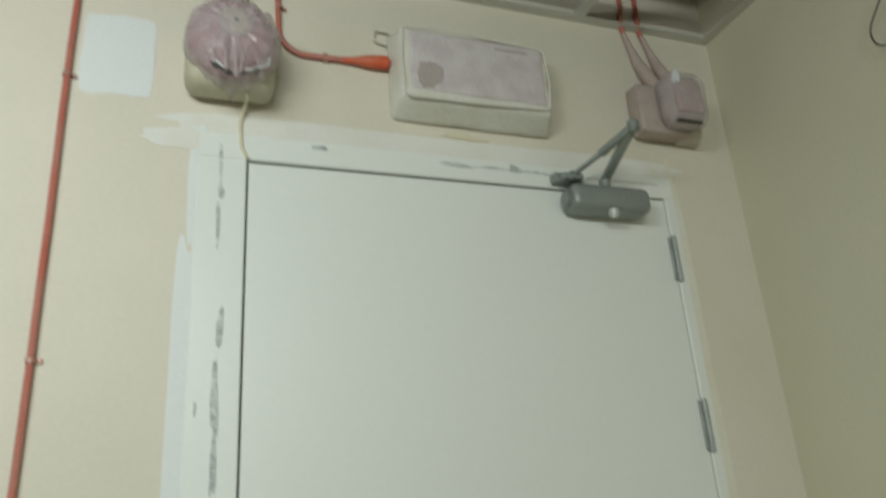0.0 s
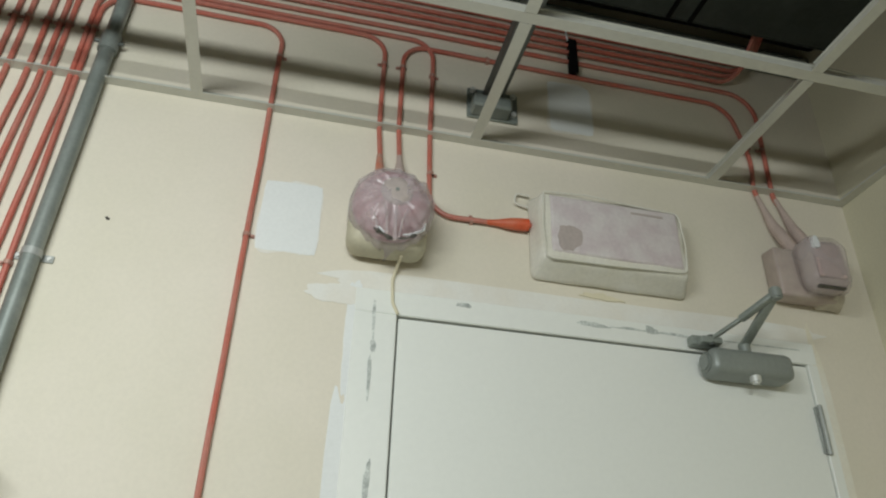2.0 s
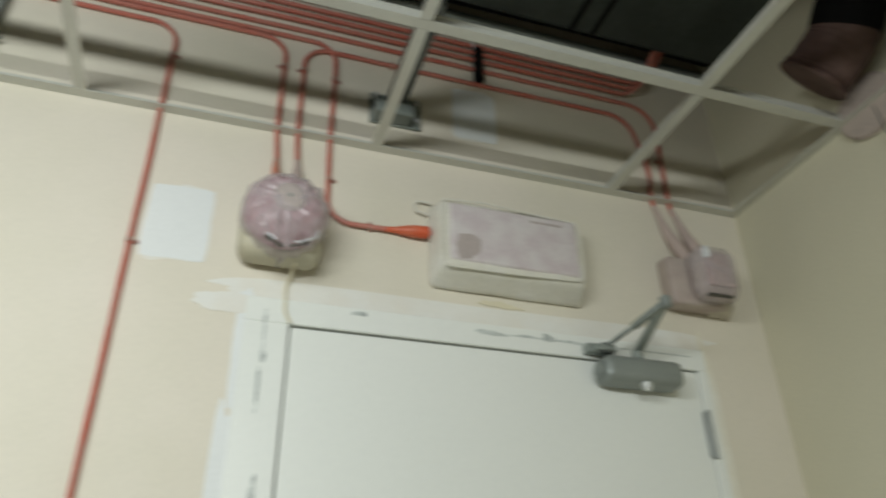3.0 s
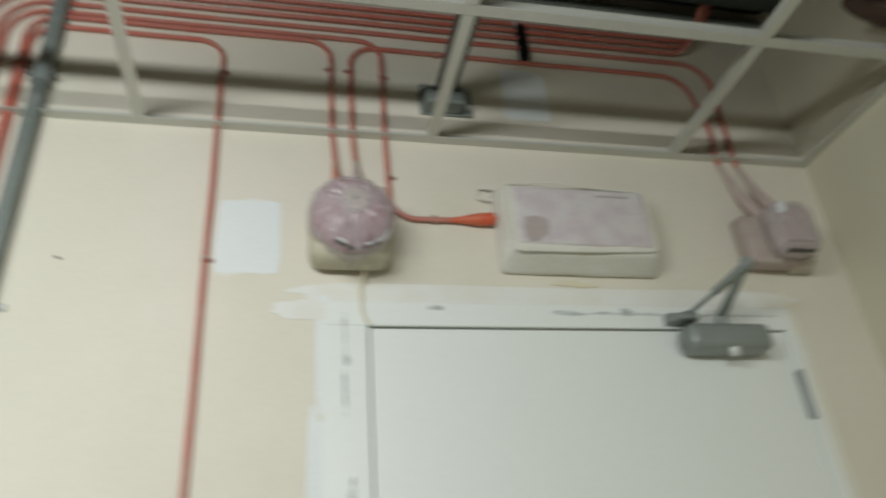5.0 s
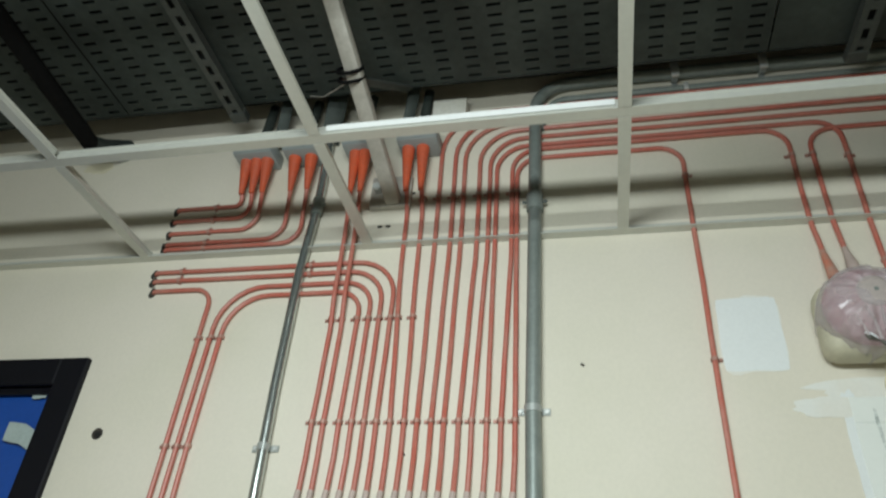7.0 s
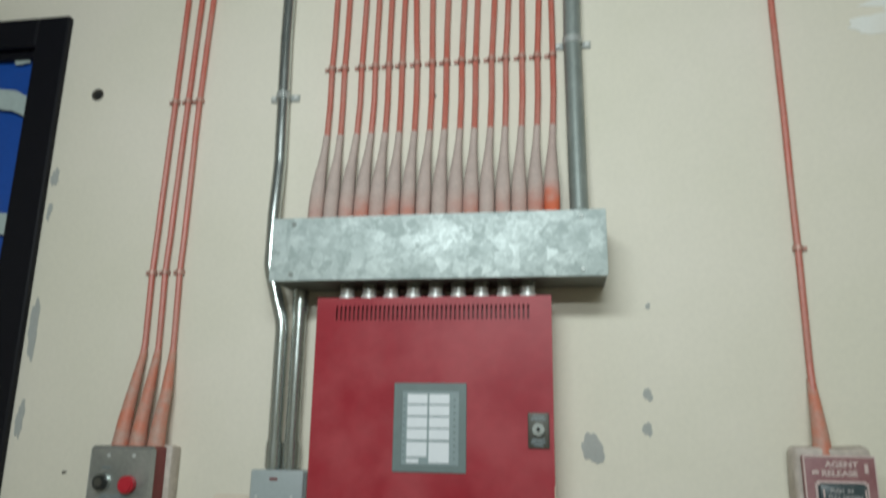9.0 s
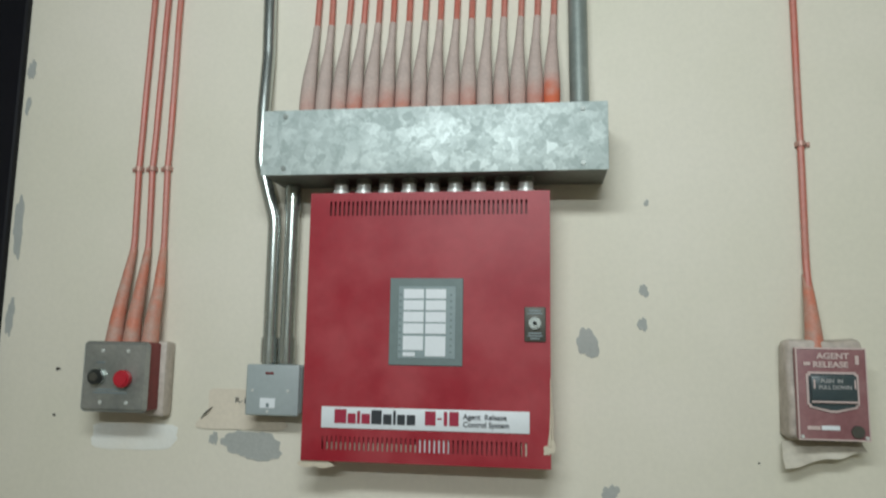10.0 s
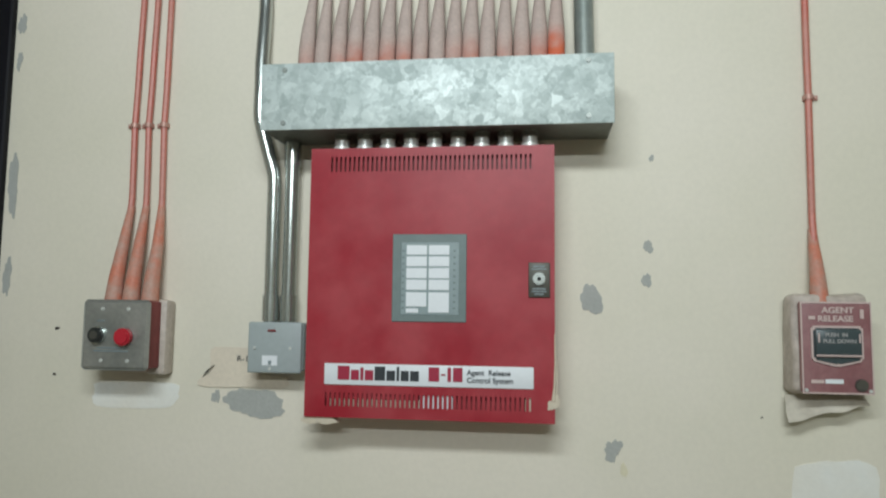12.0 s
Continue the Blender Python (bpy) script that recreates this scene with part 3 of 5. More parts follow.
for k, (x0, x1, z0, z1, y) in enumerate(((-1.735, -1.645, 2.055, 2.10, 0.014), (-1.705, -1.67, 2.165, 2.186, 0.016), (-1.86, -1.642, 1.80, 1.845, 0.014), (-1.90, -1.645, 1.585, 1.63, 0.014),
                                        (-1.90, -1.645, 1.40, 1.44, 0.014))):
    b = box(x0, x1, WALL + y - 0.002, WALL + y, z0, z1, 0.0008, 1)
    bmesh.ops.subdivide_edges(b, edges=b.edges[:], cuts=3, use_grid_fill=True)
    for v in b.verts:
        f = (v.co.x - x0) / (x1 - x0)
        v.co.z += (0.010 - 0.030 * f * f, 0.004 * f, 0.012 - 0.026 * f, -0.008 * f, 0.014 * f)[k] + 0.003 * noise.noise(v.co * 60)
    part("tape_strip", crumple(b, 0.0015, 20, k), "tape", win, "grey tape strip")
# glints on the crinkled sheet by the frame, modelled as white strands
for k, (x, z0, z1) in enumerate(((-1.647, 1.925, 2.05), (-1.648, 1.65, 1.775), (-1.648, 1.45, 1.56))):
    part("bead", tube([(x + 0.002 * math.sin(9 * k + i), WALL + 0.012, z0 + (z1 - z0) * i / 8) for i in range(9)], [0.0025 + 0.0015 * (i % 3) for i in range(9)], 6), "label", win, "white strand drawn as the glint along the sheet's edge")


# ---- cables on the wall ----
CY = WALL - 0.0072
CR = 0.0056


def clip_mesh():
    """A saddle clip over one cable with a tab and its screw at one side."""
    b = bmesh.new()
    ring = []
    for k in range(9):
        a = math.pi * k / 8
        ring.append((0.0072 * math.cos(a), -0.0078 * math.sin(a)))
    ring = [(0.0072, 0.007)] + ring + [(-0.0072, 0.0055), (-0.0155, 0.0055), (-0.0155, 0.0042), (-0.0085, 0.0042)] + [(-0.0062 * math.cos(math.pi * k / 8), -0.0066 * math.sin(math.pi * k / 8)) for k in range(9)] + [(0.0062, 0.007)]
    lo = [b.verts.new((x, y, -0.004)) for x, y in ring]
    hi = [b.verts.new((x, y, 0.004)) for x, y in ring]
    n = len(ring)
    for k in range(n):
        b.faces.new((lo[k], lo[(k + 1) % n], hi[(k + 1) % n], hi[k]))
    rod((-0.0118, 0.0045, 0), (-0.0118, 0.0012, 0), 0.0034, 0.0024, 10, bm=b)
    return mesh_of("clip", b)


CLIP = clip_mesh()
CLIP.materials.append(M["clip"])


LINEAR = ("red_shroud", "half_shroud")


def cable(points, radii, clips=(), shrouds=(), label="red fire-survival cable clipped to the wall", r=CR, group="red cables"):
    """points: the route; clips: (x, z, turn); shrouds: (path, r0, r1, material)."""
    c = thing("cable", points[0], label, "cable", group)
    path = rounded(points, radii)
    # long straight runs get a slight handmade wobble
    out = [path[0]]
    for a, e in zip(path, path[1:]):
        n = max(1, int((e - a).length / 0.06))
        for k in range(1, n + 1):
            p = a.lerp(e, k / n)
            w = noise.noise_vector(p * 7) * 0.0016
            out.append(p + Vector((w.x, 0, w.z)) if k < n else p)
    part("sheath", tube(out, r, 8), "cable", c)
    for x, z, turn in clips:
        inst("clip", CLIP, "clip", c, pose(x, CY, z, 0, turn, 0))
    for pts, r0, r1, mat in shrouds:
        pts = rounded(pts, 0.05, 5)
        run = [0.0]
        for p, q in zip(pts, pts[1:]):
            run.append(run[-1] + (q - p).length)
        even = []
        for k in range(13):
            d = run[-1] * k / 12
            i = max(j for j in range(len(pts) - 1) if run[j] <= d + 1e-9)
            even.append(pts[i].lerp(pts[i + 1], (d - run[i]) / max(run[i + 1] - run[i], 1e-9)))
        rs = []
        for k in range(13):
            if mat in LINEAR:
                f = k / 12
                rs.append(r0 + (r1 - r0) * f)
            else:
                f = min(1, max(0, (k / 12 - 0.06) / 0.66))
                rs.append(r0 + (r1 - r0) * f * f * (3 - 2 * f))
        part("shroud", tube(even, rs, 12), mat, c)
    return c


def straight(p0, p1, n=7):
    p0, p1 = Vector(p0), Vector(p1)
    return [p0.lerp(p1, k / (n - 1)) for k in range(n)]


ROWX = [-0.990, -0.965, -0.931, -0.904, -0.878, -0.852, -0.823, -0.794, -0.767, -0.738, -0.712, -0.682, -0.656, -0.626, -0.598, -0.570]
FOOTX = [-0.995 + 0.0279 * k for k in range(16)]
TEEX = {6: -0.838, 7: -0.800, 8: -0.763, 9: -0.727, 10: -0.702, 11: -0.664, 12: -0.638, 13: -0.621, 14: -0.583, 15: -0.571}
HOLES = []


def foot(k, mat="dusty_shroud"):
    """The lower end of one cable of the row: down into the wireway in a shroud."""
    pts = [(ROWX[k], CY, 2.02), (ROWX[k] + 0.4 * (FOOTX[k] - ROWX[k]), CY - 0.002, 1.95), (FOOTX[k], 1.284, 1.865), (FOOTX[k], 1.272, 1.80), (FOOTX[k], 1.270, 1.762)]
    sh = [(ROWX[k] + 0.4 * (FOOTX[k] - ROWX[k]), CY - 0.002, 1.955), (ROWX[k] + 0.75 * (FOOTX[k] - ROWX[k]), 1.294, 1.91), (FOOTX[k], 1.284, 1.865), (FOOTX[k], 1.274, 1.81), (FOOTX[k], 1.270, 1.763)]
    return pts, (sh, 0.0062, 0.0137 + 0.0004 * math.sin(5.1 * k), mat)


RZ = {15: 2.768, 14: 2.797, 13: 2.811, 12: 2.838, 11: 2.866, 10: 2.891, 9: 2.915, 8: 2.942}
LABEL_ROW = "red cable running down the wall into a dusty shroud"
for k in range(16):
    pts, shroud = foot(k, "rubbed_shroud" if k == 15 else "dusty_shroud")
    row = (ROWX[k], CY, 2.095)
    clips = [(ROWX[k], 2.095, 0)]
    sh = [shroud]
    if k in (0, 1):          # from a junction box straight down, in front of the crossing cables
        x = ROWX[k] + 0.006
        up = [(x, 1.27, 2.83), (x, 1.278, 2.70), (x, CY - 0.012, 2.55), (x, CY - 0.013, 2.39), (x - 0.001, CY, 2.31), row]
        rad = [0.2, 0.2, 0.1, 0.1, 0.1] + [0.1] * 4
        clips.append((ROWX[k] + 0.003, 2.335, 0))
        sh.append((straight((x, 1.277, 2.68), (x, 1.27, 2.81)), 0.0062, 0.0175, "red_shroud"))
    elif k in (2, 3):        # over from the bundle of three
        bx, z, dx = ((-1.246, 2.407, 0.008), (-1.270, 2.432, 0.006))[k - 2]
        low = ((-1.262, 1.71), (-1.291, 1.71))[k - 2]
        sx = (-1.257, -1.291)[k - 2]
        up = [(sx, 1.275, 1.385), (sx, 1.28, 1.44), (low[0] + 0.003, CY, 1.56), (low[0], CY, 1.70), (bx - 0.012, CY, 2.04), (bx, CY, z), (ROWX[k] + dx, CY, z), row]
        rad = [0.05, 0.08, 0.2, 0.5, 0.10 + 0.012 * (k == 3), 0.055 + 0.012 * (k == 3), 0.2] + [0.1] * 4
        clips += [(ROWX[k] + 0.004, 2.335, 0), (bx - 0.002, 2.30, 0), (bx - 0.012, 2.045, 0), (low[0], 1.70, 0)]
        sh.append(([(low[0] + 0.003, CY, 1.555), (sx + 0.002, 1.288, 1.48), (sx, 1.28, 1.43), (sx, 1.275, 1.388)], 0.0062, 0.0150, "half_shroud"))
    elif k in (4, 5):        # across from the holes in the wall
        z = (2.461, 2.486)[k - 4]
        dx = (0.004, 0.005)[k - 4]
        hx = (-1.474, -1.476)[k - 4]
        HOLES.append((hx, z))
        up = [(hx, WALL + 0.02, z), (hx + 0.002, CY, z), (ROWX[k] + dx, CY, z), row]
        rad = [0.012, 0.082 + 0.012 * (k - 4), 0.2] + [0.1] * 4
        clips += [(ROWX[k] + 0.004, 2.335, 0), (-1.40, z, 90), (-1.06, z, 90)]
    elif k in (6, 7):        # straight up into a junction box
        x = TEEX[k]
        up = [(x - 0.006 * (k == 6), 1.27, 2.83), (x - 0.004, 1.28, 2.70), (x, CY, 2.62), (x, CY, 2.48), row]
        rad = [0.2, 0.2, 0.2, 0.4] + [0.1] * 4
        clips += [(0.5 * (x + ROWX[k]), 2.335, 0), (x, 2.665, 0)]
        sh.append((straight((x - 0.004, 1.279, 2.675), (x - 0.006, 1.27, 2.81)), 0.0062, 0.0175, "red_shroud"))
    else:                    # up and away to the east in nested bends
        x, z = TEEX[k], RZ[k]
        j = 15 - k
        rb = 0.055 + 0.011 * j
        if k == 15:
            up = [(-0.188, 1.274, 1.39), (-0.187, 1.285, 1.44), (-0.184, CY, 1.53), (-0.183, CY, 1.72), (-0.184, CY, 2.20), (-0.184, CY, z)]
            rad = [0.05, 0.1, 0.3, 0.5, 0.055]
            clips += [(-0.184, 2.68, 180), (-0.184, 2.215, 180), (-0.183, 1.72, 180)]
            sh.append(([(-0.185, CY, 1.51), (-0.186, 1.29, 1.465), (-0.187, 1.28, 1.43), (-0.188, 1.274, 1.392)], 0.0062, 0.0140, "half_shroud"))
        elif k == 14:
            up = [(0.060, 1.275, 2.34), (0.060, CY - 0.004, 2.43), (0.052, CY, 2.52), (0.050, CY, z)]
            rad = [0.05, 0.1, 0.055]
            clips += [(0.050, 2.715, 0)]
            sh.append((straight((0.057, CY - 0.003, 2.45), (0.060, 1.278, 2.37)), 0.006, 0.0125, "half_shroud"))
        elif k == 13:
            up = [(0.41, CY - 0.012, 2.325), (0.31, CY - 0.004, 2.322), (0.171, CY, 2.322), (0.165, CY, 2.54), (0.165, CY, z)]
            rad = [0.2, 0.055, 0.3, 0.055]
            clips += [(0.165, 2.705, 180), (0.170, 2.425, 180), (0.262, 2.322, 90)]
            sh.append((straight((0.295, CY - 0.003, 2.322), (0.385, CY - 0.010, 2.325)), 0.0062, 0.0140, "orange_shroud"))
        elif k == 12:
            up = [(1.075, 1.27, 2.345), (1.052, CY - 0.004, 2.43), (1.022, CY, 2.52), (1.025, CY, 2.62), (1.030, CY, z)]
            rad = [0.05, 0.06, 0.3, 0.075]
            clips += [(1.024, 2.66, 0)]
            sh.append(([(1.026, CY - 0.001, 2.51), (1.052, CY - 0.004, 2.43), (1.074, 1.275, 2.348)], 0.0061, 0.0150, "dusty_shroud"))
        else:
            up = [(0.93 + 0.02 * j, 1.16, z + 0.14), (0.90 + 0.02 * j, CY - 0.006, z)]
            rad = [0.06]
        up = up + [(x, CY, z), (x, CY, 2.48), row]
        rad = rad + [rb, 0.5, 0.4] + [0.1] * 4
        clips += [(x, 2.665, 0)]
    whole = up + pts
    label = LABEL_ROW
    if k == 15:
        label = "long red cable bending down to the release station"
    cable(whole, rad + [0.1] * (len(whole) - 2 - len(rad)), clips, sh, label)

# the third cable of the bundle, out of a hole and down to the button box
HOLES.append((-1.466, 2.432))
cable([(-1.466, WALL + 0.02, 2.432), (-1.464, CY, 2.432), (-1.302, CY, 2.432), (-1.309, CY, 2.04), (-1.317, CY, 1.70), (-1.315, CY, 1.56), (-1.322, 1.28, 1.44), (-1.323, 1.275, 1.385)],
      [0.012, 0.045, 0.4, 0.4, 0.2, 0.06, 0.05], [(-1.303, 2.30, 0), (-1.309, 2.045, 0), (-1.317, 1.70, 0)],
      [([(-1.315, CY, 1.555), (-1.319, 1.288, 1.48), (-1.322, 1.28, 1.43), (-1.323, 1.275, 1.388)], 0.0062, 0.0150, "half_shroud")],
      "red cable bending down to the button box")
# from the bell up and over to the strobe
cable([(0.101, 1.275, 2.35), (0.101, CY - 0.004, 2.44), (0.095, CY, 2.53), (0.094, CY, 2.789), (0.945, CY, 2.789), (0.985, CY, 2.62), (0.972, CY, 2.53), (0.998, CY - 0.004, 2.43), (1.022, 1.27, 2.345)],
      [0.05, 0.1, 0.055, 0.075, 0.3, 0.06, 0.05], [(0.094, 2.715, 0), (0.30, 2.789, 90), (0.984, 2.66, 0)],
      [(straight((0.100, CY - 0.003, 2.455), (0.101, 1.278, 2.375)), 0.006, 0.0115, "dusty_shroud"), ([(0.976, CY - 0.001, 2.51), (0.998, CY - 0.004, 2.43), (1.021, 1.275, 2.348)], 0.0061, 0.0150, "dusty_shroud")],
      "red cable looping from the bell to the strobe")
# five from the west boxes back into the wall
for x, z in ((-1.286, 2.683), (-1.257, 2.645), (-1.228, 2.606), (-1.150, 2.572), (-1.105, 2.556)):
    HOLES.append((-1.475, z))
    cable([(x, 1.27, 2.83), (x, 1.282, 2.72), (x - 0.002, CY, z), (-1.472, CY, z), (-1.475, WALL + 0.02, z)], [0.2, 0.05, 0.012, 0.012], [(-1.36, z, 90)],
          [(straight((x, 1.281, 2.705), (x, 1.27, 2.81)), 0.0062, 0.0185, "red_shroud")], "red cable from a junction box into a wall hole")
for x, z in HOLES:
    single("cable_hole", blot(x - 0.002, z, 0.02, 0.026, WALL - 0.0014, WALL + 0.001, 0.25, 18, 2, int(z * 900)), "rust", "dark rough hole where a cable enters the wall", "hole", kind="structure")
band = thing("cable_band", (0.52, CY, 2.85), "black tape band round the run of cables", "cable band")
part("loop", box(0.512, 0.536, CY - 0.012, CY + 0.0065, 2.80, 2.912, 0.004), "black_pipe", band)
part("tail", tube([(0.51, CY - 0.012, 2.90), (0.503, CY - 0.02, 2.925), (0.498, CY - 0.018, 2.96)], 0.002, 6), "label", band, "pale tie tail")

# junction boxes over the grid
for k, (x0, x1, n) in enumerate(((-1.312, -1.205, 3), (-1.175, -1.082, 2), (-1.012, -0.932, 2), (-0.868, -0.765, 2))):
    j = thing("junction_box", ((x0 + x1) / 2, WALL, 2.81), "grey steel junction box on the wall over the grid", "junction box", "junction boxes")
    part("body", box(x0, x1, 1.232, WALL - 0.001, 2.803, 2.845, 0.004), "grey_box", j)
    part("lid", box(x0 + 0.002, x1 - 0.002, 1.227, 1.2315, 2.805, 2.843, 0.002, 1), "grey_box", j)
    part("screw", rod(((x0 + x1) / 2, 1.224, 2.815), ((x0 + x1) / 2, 1.2275, 2.815), 0.004, seg=10), "steel", j)
    part("riser", tube([((x0 + x1) / 2, 1.27, 2.84), ((x0 + x1) / 2 + 0.01, 1.268, 2.95), ((x0 + x1) / 2 + 0.012, 1.27, 3.0)], 0.013, 10), "tray", j)
single("blank_box", box(-0.79, -0.70, 1.262, WALL - 0.001, 2.905, 2.962, 0.004), "lamp_case", "small pale blank box high on the wall", "junction box")

# ---- conduits ----
def strap(parent, x, y, z, r, along="z"):
    """A two-hole strap over a conduit, with its screws."""
    w = r + 0.017
    if along == "z":
        b = box(x - w, x + w, WALL - 0.0040, WALL - 0.0006, z - 0.007, z + 0.007, 0.001, 1)
        rod((x, y, z - 0.007), (x, y, z + 0.007), r + 0.0016, seg=20, bm=b)
    else:
        b = box(x - 0.007, x + 0.007, WALL - 0.0040, WALL - 0.0006, z - w, z + w, 0.001, 1)
        rod((x - 0.007, y, z), (x + 0.007, y, z), r + 0.0016, seg=20, bm=b)
    s = part("strap", b, "strap", parent, "bright two-hole strap")
    for u in (-r - 0.010, r + 0.010):
        p = (x + u, y, z) if along == "z" else (x, y, z + u)
        part("screw", rod((p[0], WALL - 0.0075, p[2]), (p[0], WALL - 0.001, p[2]), 0.004, seg=10, bevel=0.0008), "steel", s)


grey = thing("grey_conduit", (-0.531, 1.292, 1.77), "dull grey steel conduit rising from the wireway to an elbow", "conduit")
part("pipe", tube(rounded([(-0.531, 1.275, 1.76), (-0.532, 1.286, 1.86), (-0.534, 1.292, 2.11), (-0.528, 1.292, 2.62), (-0.524, 1.290, 3.0), (-0.30, 1.288, 3.003), (0.9, 1.288, 2.99), (1.22, 1.288, 2.99)], [0.2, 0.3, 0.5, 0.085, 0.5, 0.5], 10), 0.0158, 14), "grey_conduit", grey)
strap(grey, -0.534, 1.2925, 2.113, 0.016)
part("coupling", rod((-0.528, 1.292, 2.595), (-0.528, 1.292, 2.645), 0.0195, seg=16, bevel=0.002), "grey_conduit", grey)
for u in (-0.024, 0.024):
    part("set_screw", rod((-0.528, 1.292, 2.62), (-0.528 + u * 1.2, 1.288, 2.62), 0.004, seg=8), "strut", grey)
for x in (-0.175, 0.032):
    strap(grey, x, 1.289, 2.996, 0.016, "x")
    part("beam_clip", box(x - 0.010, x + 0.010, 1.266, 1.274, 2.972, 3.02, 0.003), "steel", grey)
part("connector", rod((-0.531, 1.273, 1.7665), (-0.531, 1.277, 1.785), 0.0195, seg=16, bevel=0.002), "grey_conduit", grey)

thin = thing("thin_conduit", (-0.50, 1.297, 2.9), "thin dark conduit bending along the wall under the grey one", "conduit")
part("pipe", tube(rounded([(-0.512, 1.303, 2.86), (-0.492, 1.300, 2.958), (0.2, 1.299, 2.958), (1.22, 1.299, 2.95)], [0.075, 0.5], 8), 0.0085, 10), "grey_conduit", thin)
for x in (-0.15, 0.42):
    part("saddle", box(x - 0.006, x + 0.006, 1.289, WALL - 0.0005, 2.946, 2.970, 0.002, 1), "steel", thin, "bright saddle")

emt = thing("steel_conduit", (-1.03, 1.25, 1.36), "shiny galvanised conduit offset round the wireway to a grey box", "conduit", "steel conduits")
path = rounded([(-1.047, 1.284, 1.345), (-1.047, 1.282, 1.60), (-1.076, 1.280, 1.70), (-1.078, 1.284, 1.80), (-1.078, 1.294, 1.90), (-1.084, 1.295, 2.16), (-1.083, 1.295, 2.47), (-1.070, 1.293, 2.66), (-1.076, 1.29, 3.2)], [0.1, 0.1, 0.15, 0.2, 0.5, 0.3, 0.3], 8)
part("pipe", tube(path, 0.0116, 14), "emt", emt)
part("coupling", rod((-1.071, 1.293, 2.63), (-1.070, 1.293, 2.68), 0.0148, seg=16, bevel=0.002), "grey_conduit", emt)
for u in (-0.02, 0.022):
    part("set_screw", rod((-1.070, 1.293, 2.655), (-1.070 + u, 1.285, 2.655), 0.0035, seg=8), "grey_conduit", emt)
strap(emt, -1.082, 1.2965, 2.040, 0.012)
part("connector", rod((-1.047, 1.284, 1.357), (-1.047, 1.284, 1.402), 0.0140, seg=16, bevel=0.002), "emt", emt)
emt2 = thing("steel_conduit", (-1.004, 1.25, 1.36), "short shiny galvanised conduit between wireway and grey box", "conduit", "steel conduits")
part("pipe", tube(straight((-1.017, 1.284, 1.35), (-1.016, 1.282, 1.66)), 0.0116, 14), "emt", emt2)
for z in (1.357, 1.615):
    part("connector", rod((-1.0165, 1.284, z), (-1.0165, 1.283, z + 0.045), 0.0140, seg=16, bevel=0.002), "emt", emt2)


# ---- wireway over the panel ----
duct = thing("wireway", (-0.768, WALL, 1.66), "spangled galvanised steel wireway over the red panel", "wireway")
X0, X1, Z0, Z1, Y0 = -1.041, -0.494, 1.661, 1.7645, 1.197
for name, b in (("bottom_panel", box(X0 + 0.002, X1 - 0.002, Y0 + 0.003, WALL - 0.001, Z0, Z0 + 0.0015)),
                ("top_panel", box(X0 + 0.002, X1 - 0.002, Y0 + 0.003, WALL - 0.001, Z1 - 0.0015, Z1)),
                ("end_panel", box(X0, X0 + 0.0015, Y0 + 0.003, WALL - 0.001, Z0, Z1)),
                ("end_panel", box(X1 - 0.0015, X1, Y0 + 0.003, WALL - 0.001, Z0, Z1)),
                ("back_panel", box(X0 + 0.002, X1 - 0.002, WALL - 0.004, WALL - 0.0015, Z0 + 0.002, Z1 - 0.002))):
    part(name, b, "zinc_plain", duct, smooth=False)
cover = part("cover", box(X0 - 0.001, X1 + 0.001, Y0, Y0 + 0.0028, Z0 - 0.003, Z1 + 0.001, 0.0012, 2), "zinc", duct, "mottled zinc cover")
for x in (X0 + 0.037, X1 - 0.037):
    for z in (Z0 + 0.008, Z1 - 0.010):
        part("screw", rod((x, Y0 - 0.0025, z), (x, Y0 + 0.001, z), 0.0042, seg=12, bevel=0.001), "closer", cover)
for k in range(9):
    x = -0.922 + 0.0379 * k
    n = thing("conduit_nipple", (x, 1.25, 1.64), "bright steel nipple joining wireway and red panel", "conduit nipple", "conduit nipples")
    part("barrel", rod((x, 1.25, 1.628), (x, 1.25, 1.6605), 0.0120, seg=16), "steel", n)
    part("locknut", rod((x, 1.25, 1.652), (x, 1.25, 1.6595), 0.0135, seg=8), "zinc_plain", n)
    part("bushing", rod((x, 1.25, 1.6345), (x, 1.25, 1.641), 0.0140, seg=16, bevel=0.001), "steel", n)


# ---- red control panel ----
PX0, PX1, PZ0, PZ1, PY = -0.967, -0.581, 1.2115, 1.6345, 1.230
panel = thing("control_panel", (-0.774, WALL, PZ0), "red enamelled release control panel with a small label window", "control panel")
b = box(PX0 + 0.006, PX1 - 0.006, PY + 0.026, WALL - 0.001, PZ0 + 0.006, PZ1 - 0.001, 0.002, 1)
part("back_box", b, "red_dust", panel)
part("side_strip", box(PX0 + 0.001, PX0 + 0.0055, PY + 0.024, WALL - 0.002, PZ0 + 0.02, PZ1 - 0.01, 0.001, 1), "cream_box", panel, "unpainted cream edge")


